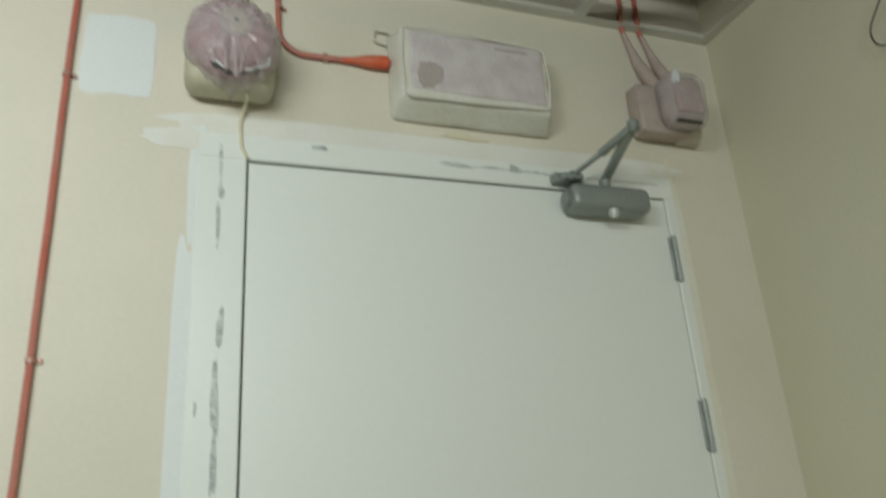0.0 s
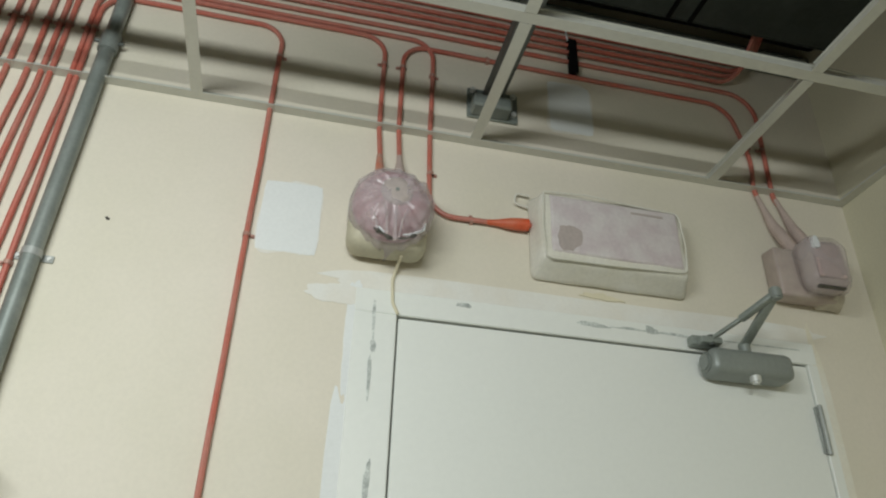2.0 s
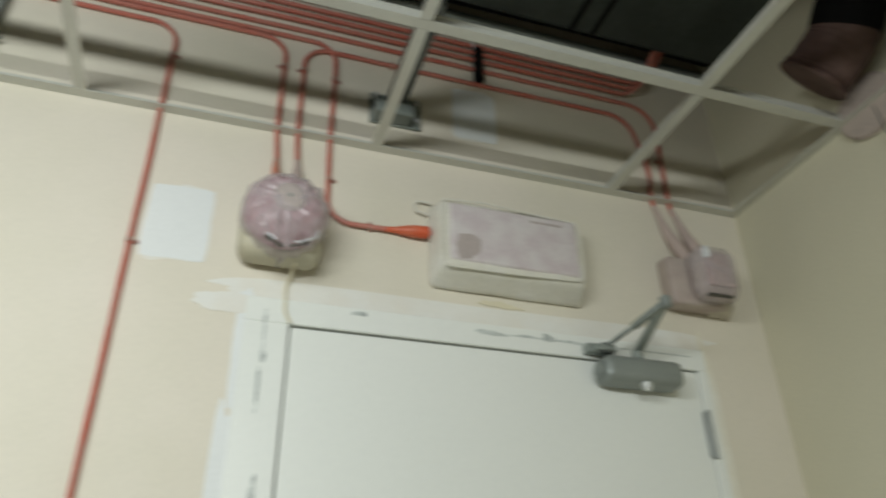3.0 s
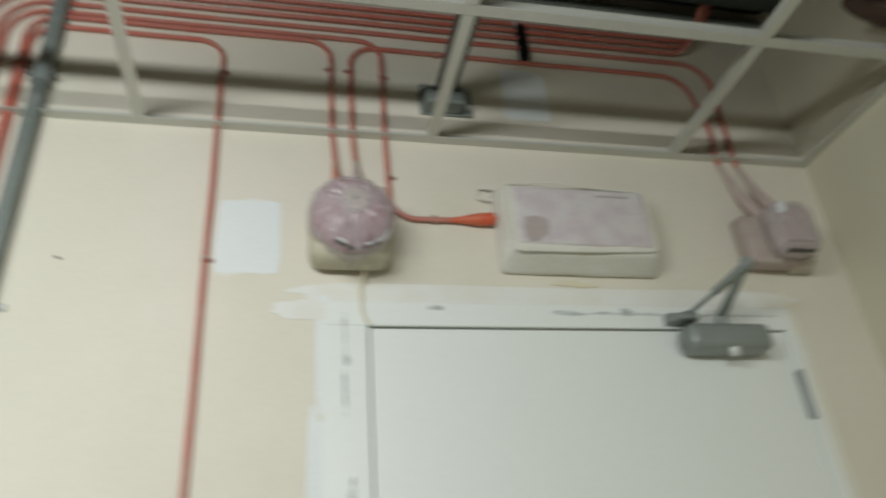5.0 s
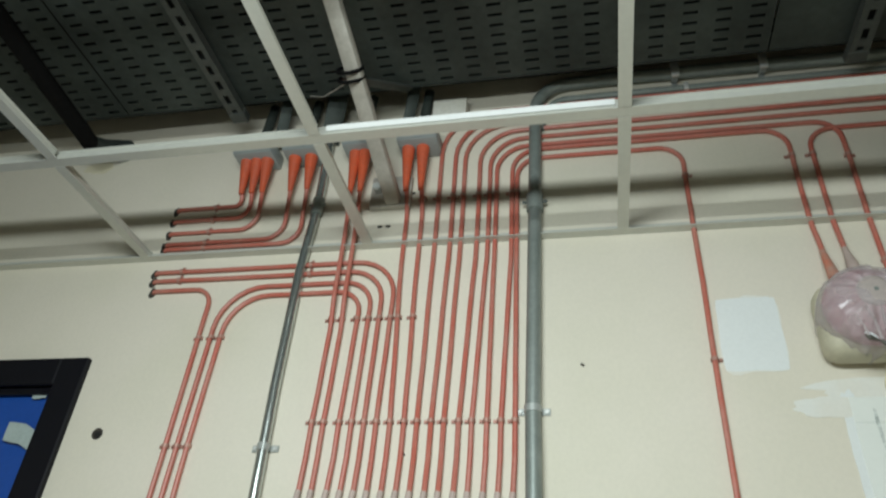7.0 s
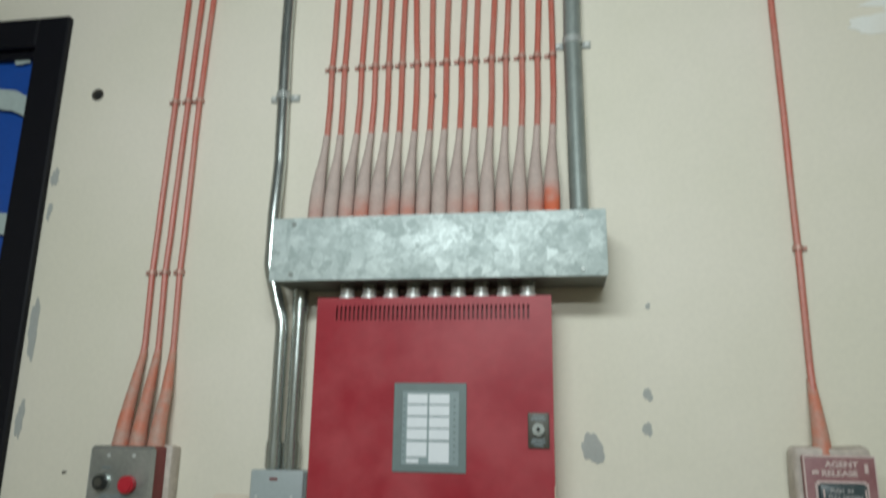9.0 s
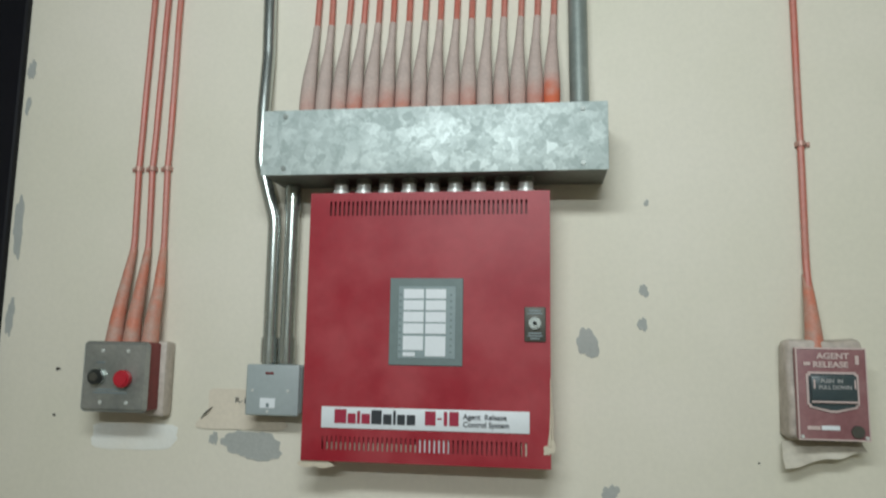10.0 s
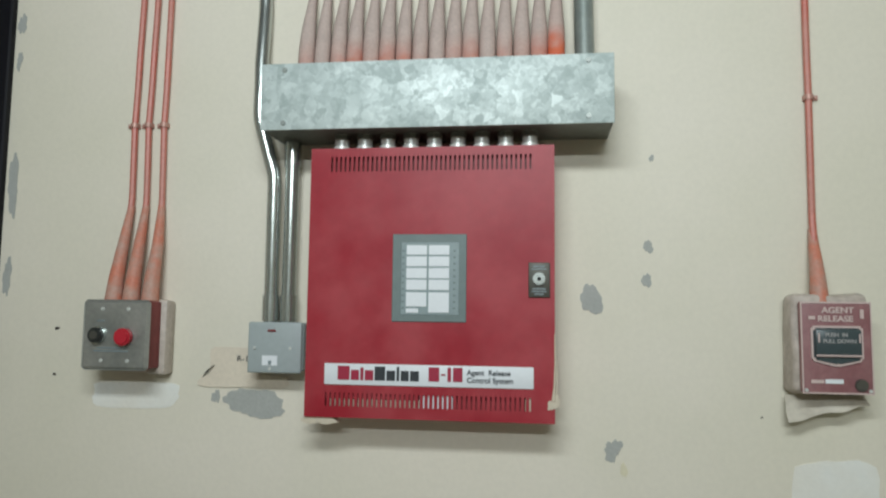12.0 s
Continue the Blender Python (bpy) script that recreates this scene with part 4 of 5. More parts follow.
def slotted_front(parent):
    """The door skin: one sheet with an upper and a lower row of slots cut through it."""
    t0, t1 = PY, PY + 0.0018
    b = bmesh.new()
    rows = ((1.597, 1.6205, -0.934, -0.612, 44, 0.45), (1.229, 1.249, -0.934, -0.612, 44, 0.36))
    xs0, xs1 = PX0, PX1
    box(xs0, xs1, t0, t1, 1.6205, PZ1, bm=b)
    box(xs0, xs1, t0, t1, 1.249, 1.597, bm=b)
    box(xs0, xs1, t0, t1, PZ0, 1.229, bm=b)
    for z0, z1, a, c, n, gap in rows:
        box(xs0, a, t0, t1, z0, z1, bm=b)
        box(c, xs1, t0, t1, z0, z1, bm=b)
        p = (c - a) / n
        for k in range(n):
            box(a + (k + gap) * p, a + (k + 1) * p, t0, t1, z0, z1, bm=b)
    bmesh.ops.remove_doubles(b, verts=b.verts, dist=0.00001)
    # folded returns round the edge
    box(xs0, xs0 + 0.0015, t1, PY + 0.025, PZ0, PZ1, bm=b)
    box(xs1 - 0.0015, xs1, t1, PY + 0.025, PZ0, PZ1, bm=b)
    box(xs0, xs1, t1, PY + 0.025, PZ1 - 0.0015, PZ1, bm=b)
    box(xs0, xs1, t1, PY + 0.025, PZ0, PZ0 + 0.0015, bm=b)
    return part("door", b, "red_paint", parent, "red door with slots", smooth=False)


pdoor = slotted_front(panel)
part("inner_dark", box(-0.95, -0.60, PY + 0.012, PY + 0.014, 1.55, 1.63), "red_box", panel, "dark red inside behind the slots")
part("inner_plate", box(-0.934, -0.745, PY + 0.008, PY + 0.010, 1.22, 1.2395, 0.001, 1), "cream_box", panel, "pale plate behind the lower slots")
part("inner_plate", box(-0.936, -0.788, PY + 0.006, PY + 0.0075, 1.2405, 1.254, 0.001, 1), "red_dust", panel, "red plate behind the lower slots")
part("inner_plate", box(-0.786, -0.735, PY + 0.004, PY + 0.0055, 1.222, 1.252, 0.001, 1), "label", panel, "white plate behind the lower slots")
part("inner_plate", box(-0.735, -0.626, PY + 0.012, PY + 0.014, 1.222, 1.25, 0.001, 1), "red_dust", panel, "red plate behind the lower slots")
part("inner_plate", box(-0.625, -0.60, PY + 0.004, PY + 0.0055, 1.222, 1.256, 0.001, 1), "cream_box", panel, "pale plate behind the lower slots")
bez = part("window_bezel", box(-0.831, -0.715, PY - 0.0022, PY - 0.0002, 1.360, 1.496, 0.001, 1), "bezel", pdoor)
part("window", box(-0.8165, -0.7265, PY - 0.003, PY - 0.0023, 1.371, 1.483, 0.0004, 1), "bezel_in", panel, "pale grey-green window")
for cx0, cx1 in ((-0.8085, -0.7765), (-0.7735, -0.7415)):
    for z0, z1 in ((1.4635, 1.4785), (1.4455, 1.461), (1.427, 1.443), (1.409, 1.425), (1.3835 if cx0 < -0.8 else 1.3745, 1.4055)):
        part("label_field", box(cx0, cx1, PY - 0.0038, PY - 0.0031, z0, z1, 0.0003, 1), "label", panel, "white label field")
part("label_field", box(-0.8085, -0.789, PY - 0.0038, PY - 0.0031, 1.374, 1.3805, 0.0003, 1), "label", panel, "white label field")
for k in range(10):
    for x in (-0.8135, -0.7335):
        part("window_mark", box(x - 0.0016, x + 0.0016, PY - 0.0036, PY - 0.0031, 1.380 + 0.0098 * k, 1.3825 + 0.0098 * k), "bezel", panel, "small printed mark")
lock = part("lock", box(-0.6205, -0.588, PY - 0.0035, PY - 0.0003, 1.399, 1.452, 0.0015, 2), "lock_plate", pdoor, "dark lock plate")
part("cylinder", rod((-0.6045, PY - 0.009, 1.427), (-0.6045, PY - 0.003, 1.427), 0.0095, seg=24, bevel=0.0015), "emt", lock)
part("keyhole", rod((-0.6045, PY - 0.0096, 1.427), (-0.6045, PY - 0.008, 1.427), 0.003, seg=12), "dark", lock)
for z, w in ((1.445, 0.018), (1.441, 0.022), (1.411, 0.020), (1.407, 0.022), (1.403, 0.014)):
    part("printed_bar", box(-0.6045 - w / 2, -0.6045 + w / 2, PY - 0.0040, PY - 0.0034, z, z + 0.0022), "ink_grey", panel, "small worn print")
part("bare_edge", tube([(PX1 - 0.0002, PY, 1.345), (PX1 + 0.0002, PY, 1.30), (PX1 - 0.001, PY, 1.265), (PX1 - 0.002, PY, 1.245)], [0.0007, 0.0011, 0.0015, 0.0034], 8), "cream_box", pdoor, "paint worn off the edge")
plate = part("name_plate", box(-0.9355, -0.6125, PY - 0.0024, PY - 0.0002, 1.262, 1.2945, 0.001, 2), "label", pdoor, "white name plate")


def letter_blocks(x, z, widths, heights, gap, mat):
    """Plain blocks in place of a maker's name."""
    for w, h in zip(widths, heights):
        b = box(x, x + w, PY - 0.0032, PY - 0.0023, z, z + h, 0.0005, 1)
        part("name_block", b, mat, panel, "plain coloured block")
        x += w + gap
    return x


x = letter_blocks(-0.914, 1.2695, (0.0190, 0.0130, 0.0050, 0.0135), (0.0215, 0.0155, 0.0195, 0.0155), 0.0020, "ink_red")
x = letter_blocks(x, 1.2695, (0.0165, 0.0135, 0.0042, 0.0125, 0.0135), (0.0215, 0.0155, 0.0215, 0.0155, 0.0155), 0.0022, "ink_black")
x = letter_blocks(-0.7715, 1.2700, (0.0165,), (0.0215,), 0.0026, "ink_red")
part("name_block", box(-0.7525, -0.7455, PY - 0.0032, PY - 0.0023, 1.279, 1.2815, 0.0005, 1), "ink_red", panel, "plain coloured block")
letter_blocks(-0.7425, 1.2700, (0.0055, 0.0145), (0.0215, 0.0215), 0.0030, "ink_red")
lettering("lettering", "Agent  Release", -0.713, 1.2810, PY - 0.0032, 0.0082, "ink_black", panel, 0.97, 0.00015)
lettering("lettering", "Control System", -0.713, 1.2695, PY - 0.0032, 0.0082, "ink_black", panel, 0.97, 0.00015)
part("torn_edge", blot(-0.580, 1.285, 0.005, 0.075, PY + 0.006, PY + 0.02, 0.5, 26, 2, 71), "cream_box", panel, "torn pale edge strip")
part("torn_edge", blot(-0.582, 1.242, 0.016, 0.022, PY - 0.0012, PY + 0.003, 0.5, 20, 2, 72), "cream_box", panel, "torn pale corner")
part("torn_edge", blot(-0.945, 1.2075, 0.046, 0.016, PY + 0.004, PY + 0.02, 0.35, 20, 2.6, 73), "cream_box", panel, "torn pale scrap")
part("side_screw", rod((PX0 - 0.008, 1.26, 1.602), (PX0 + 0.002, 1.26, 1.602), 0.0055, seg=12, bevel=0.001), "steel", panel)

# ---- grey box beside the panel ----
gbox = thing("grey_box", (-1.032, WALL, 1.275), "small grey enamelled power box under two conduits", "power box")
part("body", box(-1.071, -0.983, 1.266, WALL - 0.001, 1.277, 1.3555, 0.004, 3), "grey_box", gbox)
gl = part("cover", box(-1.074, -0.984, 1.258, 1.2655, 1.2745, 1.3565, 0.003, 3), "grey_box", gbox)
part("indicator", box(-1.041, -1.027, 1.2565, 1.2585, 1.3405, 1.3445, 0.0008, 1), "red_box", gl, "dark red indicator slot")
part("label_field", box(-1.049, -1.023, 1.2572, 1.2582, 1.2865, 1.3025, 0.0004, 1), "label", gl, "white label")
part("printed_bar", box(-1.038, -1.033, 1.2566, 1.2573, 1.288, 1.2945), "ink_grey", gl, "small print")
for x, z in ((-1.062, 1.3145), (-1.002, 1.3145), (-1.0355, 1.2815)):
    part("screw", rod((x, 1.2565, z), (x, 1.2585, z), 0.0025, seg=10), "steel", gl)
tape = thing("tape_note", (-1.12, WALL, 1.28), "torn beige masking tape with a scribbled mark beside the grey box", "tape note")
part("strip", blot(-1.108, 1.281, 0.105, 0.062, WALL - 0.0018, WALL - 0.0002, 0.04, 44, 12, 81), "tape_beige", tape)
part("strip", blot(-1.10, 1.256, 0.155, 0.022, WALL - 0.0026, WALL - 0.0019, 0.06, 44, 9, 82), "tape_beige", tape)
part("curl", tube([(-1.172, WALL - 0.003, 1.262), (-1.162, WALL - 0.008, 1.272), (-1.152, WALL - 0.004, 1.282)], [0.0006, 0.0016, 0.0006], 6), "rust", tape, "dark curled corner")
lettering("mark", "R-15", -1.113, 1.289, WALL - 0.0024, 0.010, "ink_black", tape, 1.1)

# ---- button box ----
sw = thing("button_box", (-1.29, WALL, 1.275), "steel plate with black and red push buttons on red box", "push buttons")
part("back_box", box(-1.338, -1.2375, 1.243, WALL - 0.001, 1.277, 1.388, 0.003, 2), "red_box", sw)
part("cover_bag", crumple(box(-1.262, -1.226, 1.278, WALL - 0.001, 1.266, 1.392, 0.006, 2), 0.003, 40, 2), "bag", sw, "grimy plastic sheet round the box")
fp = part("face_plate", box(-1.350, -1.2335, 1.234, 1.2425, 1.275, 1.390, 0.0055, 1), "plate", sw, "bevelled dusty steel plate")
for x, z in ((-1.315, 1.3745), (-1.270, 1.3745), (-1.314, 1.2905), (-1.268, 1.2905)):
    part("screw", rod((x, 1.2325, z), (x, 1.235, z), 0.0032, seg=10, bevel=0.0006), "steel", fp)
bb = part("black_button", rod((-1.321, 1.222, 1.332), (-1.321, 1.235, 1.332), 0.0125, seg=24, bevel=0.002), "button_black", fp, "black push button")
part("ring", rod((-1.321, 1.229, 1.332), (-1.321, 1.2345, 1.332), 0.0148, seg=24, bevel=0.001), "emt", sw, "steel ring of the black button")
part("centre", rod((-1.321, 1.2195, 1.332), (-1.321, 1.2225, 1.332), 0.007, seg=20, bevel=0.001), "lock_plate", sw, "worn centre of the black button")
part("red_button", rod((-1.273, 1.220, 1.3295), (-1.273, 1.235, 1.3295), 0.0140, seg=24, bevel=0.003), "button_red", fp, "red push button")
for z, w in ((1.354, 0.014), (1.310, 0.05), (1.305, 0.06)):
    part("printed_bar", box(-1.297 - w / 2 - (0.02 if w < 0.02 else 0), -1.297 + w / 2 - (0.02 if w < 0.02 else 0), 1.2332, 1.2341, z, z + 0.0025), "ink_grey", sw, "faint engraved line")

# ---- release pull station ----
ps = thing("release_station", (-0.175, WALL, 1.265), "dusty maroon agent release pull station in torn plastic sheet", "pull station")
part("back_box", box(-0.215, -0.133, 1.262, WALL - 0.001, 1.275, 1.388, 0.003, 2), "red_box", ps)
fp = part("face", box(-0.2245, -0.127, 1.250, 1.2615, 1.264, 1.3970, 0.003, 3), "pull_face", ps)
b = box(-0.2245, -0.127, 1.2488, 1.2502, 1.3945, 1.3970)
box(-0.2245, -0.127, 1.2488, 1.2502, 1.264, 1.2660, bm=b)
box(-0.2245, -0.2225, 1.2488, 1.2502, 1.2660, 1.3945, bm=b)
box(-0.1285, -0.127, 1.2488, 1.2502, 1.2660, 1.3945, bm=b)
part("border", b, "pull_edge", fp, "pale worn border")


def shield(x0, x1, z0, z1, drop, y0, y1):
    b = bmesh.new()
    pts = [(x0, z1), (x1, z1), (x1, z0), ((x0 + x1) / 2, z0 - drop), (x0, z0)]
    lo = [b.verts.new((x, y1, z)) for x, z in pts]
    hi = [b.verts.new((x, y0, z)) for x, z in pts]
    b.faces.new(hi), b.faces.new(lo[::-1])
    for k in range(5):
        b.faces.new((lo[k], lo[(k + 1) % 5], hi[(k + 1) % 5], hi[k]))
    bmesh.ops.bevel(b, geom=[e for e in b.edges if abs(e.verts[0].co.y - e.verts[1].co.y) > 1e-5], offset=0.003, segments=2, affect="EDGES")
    return b


part("handle_rim", shield(-0.2115, -0.1400, 1.3115, 1.362, 0.009, 1.2470, 1.2502), "pull_edge", fp, "pale rim round the handle")
part("handle_well", shield(-0.2085, -0.1430, 1.3135, 1.359, 0.007, 1.2455, 1.2475), "handle_dark", fp)
pl = part("handle", box(-0.2070, -0.1445, 1.2405, 1.2458, 1.320, 1.357, 0.002, 2), "handle_dark", fp, "dark teal pull handle")
part("handle_edge", box(-0.2070, -0.1445, 1.2398, 1.2430, 1.3175, 1.3205, 0.001, 1), "pull_edge", ps, "pale lower edge of the handle")
lettering("lettering", "PUSH  IN", -0.1945, 1.3465, 1.2397, 0.0056, "ink_faint", ps, 1.0, 0.0002)
lettering("lettering", "PULL DOWN", -0.1975, 1.3375, 1.2397, 0.0056, "ink_faint", ps, 1.0, 0.0002)
for x in (-0.204, -0.1485):
    part("printed_bar", box(x, x + 0.002, 1.2394, 1.2404, 1.338, 1.351), "pull_edge", ps, "pale arrow bar")
lettering("lettering", "AGENT", -0.1950, 1.3810, 1.2488, 0.0085, "pull_edge", ps, 1.15, 0.0004)
lettering("lettering", "RELEASE", -0.2010, 1.3685, 1.2488, 0.0085, "pull_edge", ps, 1.12, 0.0004)
part("printed_bar", box(-0.2135, -0.2045, 1.2484, 1.2499, 1.371, 1.376), "pull_edge", ps, "small pale symbol")
part("printed_bar", box(-0.1425, -0.1375, 1.2484, 1.2499, 1.373, 1.386), "pull_edge", ps, "small pale symbol")
part("name_block", box(-0.2125, -0.1945, 1.2486, 1.2499, 1.2785, 1.284, 0.0005, 1), "pull_edge", ps, "faded block")
part("name_block", box(-0.193, -0.168, 1.2486, 1.2499, 1.2785, 1.285, 0.0005, 1), "label", ps, "faded block")
part("lock", rod((-0.144, 1.246, 1.277), (-0.144, 1.2505, 1.277), 0.009, seg=20, bevel=0.001), "lock_plate", fp, "dark key lock")
for x, z in ((-0.2195, 1.269), (-0.132, 1.269)):
    part("screw", rod((x, 1.2475, z), (x, 1.2500, z), 0.0026, seg=10), "steel", fp)


b = box(-0.232, -0.123, 1.2635, WALL - 0.001, 1.262, 1.409, 0.008, 3)
bmesh.ops.subdivide_edges(b, edges=b.edges[:], cuts=2, use_grid_fill=True)
part("sheet", crumple(b, 0.005, 40, 4), "bag", ps, "grimy torn plastic sheet")
b = bmesh.new()
bmesh.ops.create_grid(b, x_segments=16, y_segments=6, size=0.5)
bmesh.ops.transform(b, matrix=pose(-0.180, 1.286, 1.247, 55, 0, 0) @ Matrix.Diagonal((0.116, 0.036, 1, 1)), verts=b.verts)
for v in b.verts:
    v.co.z += -0.022 * (-(v.co.x + 0.178) / 0.06) * (1.31 - v.co.y) / 0.05
crumple(b, 0.005, 35, 9)
bmesh.ops.solidify(b, geom=b.faces[:], thickness=0.001)
part("flap", b, "flap", ps, "hanging torn flap of the sheet")


# ---- bell in plastic ----
bell = thing("alarm_bell", (0.083, WALL, 2.27), "alarm bell wrapped in dusty pinkish plastic over the door", "alarm bell")
part("back_box", box(0.004, 0.160, 1.235, WALL - 0.001, 2.193, 2.340, 0.026, 4), "beige", bell)


def dome(cx, cz, y0, profile, seg=40):
    b = bmesh.new()
    rings = []
    for r, dy in profile:
        rings.append([b.verts.new((cx + r * math.cos(2 * math.pi * k / seg), y0 + dy, cz + r * math.sin(2 * math.pi * k / seg))) for k in range(seg)])
    for p, q in zip(rings, rings[1:]):
        for k in range(seg):
            b.faces.new((p[k], p[(k + 1) % seg], q[(k + 1) % seg], q[k]))
    b.faces.new(rings[0]), b.faces.new(rings[-1][::-1])
    return b


part("gong", dome(0.082, 2.276, 1.19, [(0.010, -0.008), (0.026, -0.007), (0.045, -0.003), (0.060, 0.005), (0.070, 0.016), (0.0755, 0.030), (0.0765, 0.042), (0.073, 0.045), (0.05, 0.045)]), "gong", bell, "pinkish gong")
cap = part("cap", dome(0.084, 2.284, 1.1785, [(0.004, -0.0040), (0.018, -0.0038), (0.027, -0.0022), (0.0305, 0.001), (0.031, 0.007)], 28), "cap", bell, "pale round cap")
part("bolt", rod((0.084, 1.1735, 2.284), (0.084, 1.178, 2.284), 0.0042, seg=8), "closer", cap)
b = dome(0.083, 2.274, 1.186, [(0.012, -0.0095), (0.024, -0.0095), (0.045, -0.008), (0.066, 0.004), (0.078, 0.018), (0.082, 0.034), (0.083, 0.055), (0.080, 0.085), (0.078, 0.11)], 56)
bmesh.ops.delete(b, geom=[f for f in b.faces if len(f.verts) > 4], context="FACES")
for v in b.verts:
    low = max(0.0, (2.262 - v.co.z) / 0.08)
    v.co.y -= low * (0.008 * math.sin(v.co.x * 300) + 0.004)
    dx, dz = v.co.x - 0.083, v.co.z - 2.274
    rim = min(1.0, max(0.0, (math.hypot(dx, dz) - 0.028) / 0.03))
    v.co.y -= rim * 0.0045 * math.sin(13 * math.atan2(dz, dx) + 5 * noise.noise(v.co * 20))
    v.co.z += low * 0.004 * math.sin(v.co.x * 260 + 1)
crumple(b, 0.0048, 46, 3)
bmesh.ops.solidify(b, geom=b.faces[:], thickness=0.0005)
part("wrap", b, "bag_film", bell, "crumpled dusty clear plastic", smooth=False)
# the gathered lower hem: dark strands painted as shade between pale pleats
for pts, rs in ((((0.046, 2.197), (0.054, 2.191), (0.063, 2.187), (0.072, 2.182)), (0.0008, 0.0034, 0.0016, 0.0010)), (((0.066, 2.186), (0.075, 2.180), (0.083, 2.178)), (0.0008, 0.0036, 0.0008)), (((0.090, 2.180), (0.099, 2.183), (0.107, 2.184), (0.116, 2.189)), (0.0008, 0.0020, 0.0012, 0.0008)), (((0.110, 2.186), (0.119, 2.191), (0.127, 2.194)), (0.0008, 0.0032, 0.0008))):
    part("fold", tube([(x, 1.1815, z) for x, z in pts], [1.5 * w for w in rs], 8), "lock_plate", bell, "dark strand for the shade between folds")
for pts, w in ((((0.060, 2.262), (0.068, 2.225), (0.070, 2.184)), 0.0034), (((0.086, 2.260), (0.084, 2.225), (0.086, 2.174)), 0.0042), (((0.108, 2.250), (0.098, 2.220), (0.092, 2.178)), 0.0030), (((0.142, 2.225), (0.134, 2.205), (0.106, 2.184)), 0.0032), (((0.040, 2.240), (0.048, 2.215), (0.052, 2.192)), 0.0028)):
    part("pleat", tube([(x, 1.1815 - 0.0020 * k, z) for k, (x, z) in enumerate(pts)], [w * 0.35, w * 0.8, w], 8), "bag_film", bell, "gathered pleat of the plastic")
part("hem", tube([(0.143, 1.1875, 2.226), (0.139, 1.1845, 2.208), (0.126, 1.1825, 2.199), (0.112, 1.181, 2.192), (0.100, 1.1805, 2.190)], [0.0012, 0.0026, 0.0030, 0.0022, 0.0012], 6), "label", bell, "pale turned hem of the plastic")
part("hem", tube([(0.048, 1.1840, 2.203), (0.056, 1.1815, 2.199), (0.066, 1.1810, 2.190)], [0.0010, 0.0024, 0.0012], 6), "label", bell, "pale turned hem of the plastic")
single("bell_wire", tube(rounded([(0.112, 1.262, 2.19), (0.113, 1.296, 2.195), (0.104, 1.305, 2.16), (0.107, 1.304, 2.11), (0.119, 1.305, 2.088)], 0.03, 6), 0.0032, 8), "chip_light", "pale wire from the bell to the door corner", "wire")

# ---- emergency light in plastic ----
em = thing("emergency_light", (0.56, WALL, 2.21), "emergency light wrapped in dusty plastic over the door", "emergency light")


def wedge(x0, x1, xf0, xf1, z0, z1, zf0, zf1, y0, y1, bevel):
    """A case whose front is smaller than its back."""
    b = bmesh.new()
    back = [b.verts.new(p) for p in ((x0, y1, z0), (x1, y1, z0), (x1, y1, z1), (x0, y1, z1))]
    front = [b.verts.new(p) for p in ((xf0, y0, zf0), (xf1, y0, zf0), (xf1, y0, zf1), (xf0, y0, zf1))]
    b.faces.new(front), b.faces.new(back[::-1])
    for k in range(4):
        b.faces.new((back[k], back[(k + 1) % 4], front[(k + 1) % 4], front[k]))
    bmesh.ops.bevel(b, geom=b.edges[:], offset=bevel, segments=3, profile=0.5, affect="EDGES")
    return b


b = wedge(0.386, 0.742, 0.400, 0.722, 2.198, 2.395, 2.226, 2.388, 1.246, WALL - 0.001, 0.012)
bmesh.ops.subdivide_edges(b, edges=b.edges[:], cuts=4, use_grid_fill=True)
part("case", crumple(b, 0.0035, 24, 6), "lamp_case", em)
part("lens", wedge(0.416, 0.712, 0.421, 0.706, 2.240, 2.380, 2.244, 2.374, 1.2415, 1.2475, 0.0028), "lamp_face", em, "pinkish lens under plastic")
part("lamp_mark", blot(0.455, 2.276, 0.050, 0.062, 1.2405, 1.2420, 0.2, 24, 2.4, 91), "cap", em, "pale round lamp behind the lens")
part("printed_bar", box(0.60, 0.675, 1.2404, 1.2418, 2.358, 2.363), "cap", em, "faint darker line")
part("wrap_edge", tube(rounded([(0.405, 1.2435, 2.383), (0.50, 1.240, 2.387), (0.62, 1.2435, 2.381), (0.715, 1.245, 2.379), (0.722, 1.245, 2.30), (0.716, 1.245, 2.232), (0.56, 1.2435, 2.226), (0.404, 1.2435, 2.224), (0.400, 1.2435, 2.30), (0.404, 1.2435, 2.383)], 0.015, 4), 0.0022, 6), "lamp_case", em, "folded edge of the plastic")
part("hanger", tube(rounded([(0.392, 1.300, 2.405), (0.362, 1.302, 2.408), (0.358, 1.302, 2.382), (0.388, 1.300, 2.374)], 0.008, 4), 0.0028, 6), "lamp_case", em, "small wire ear")
single("paint_scrap", blot(0.545, 2.184, 0.075, 0.014, WALL - 0.0022, WALL - 0.0004, 0.5, 30, 2.4, 92), "chip_light", "scrap of peeled paint under the emergency light", "paint chip", kind="structure")

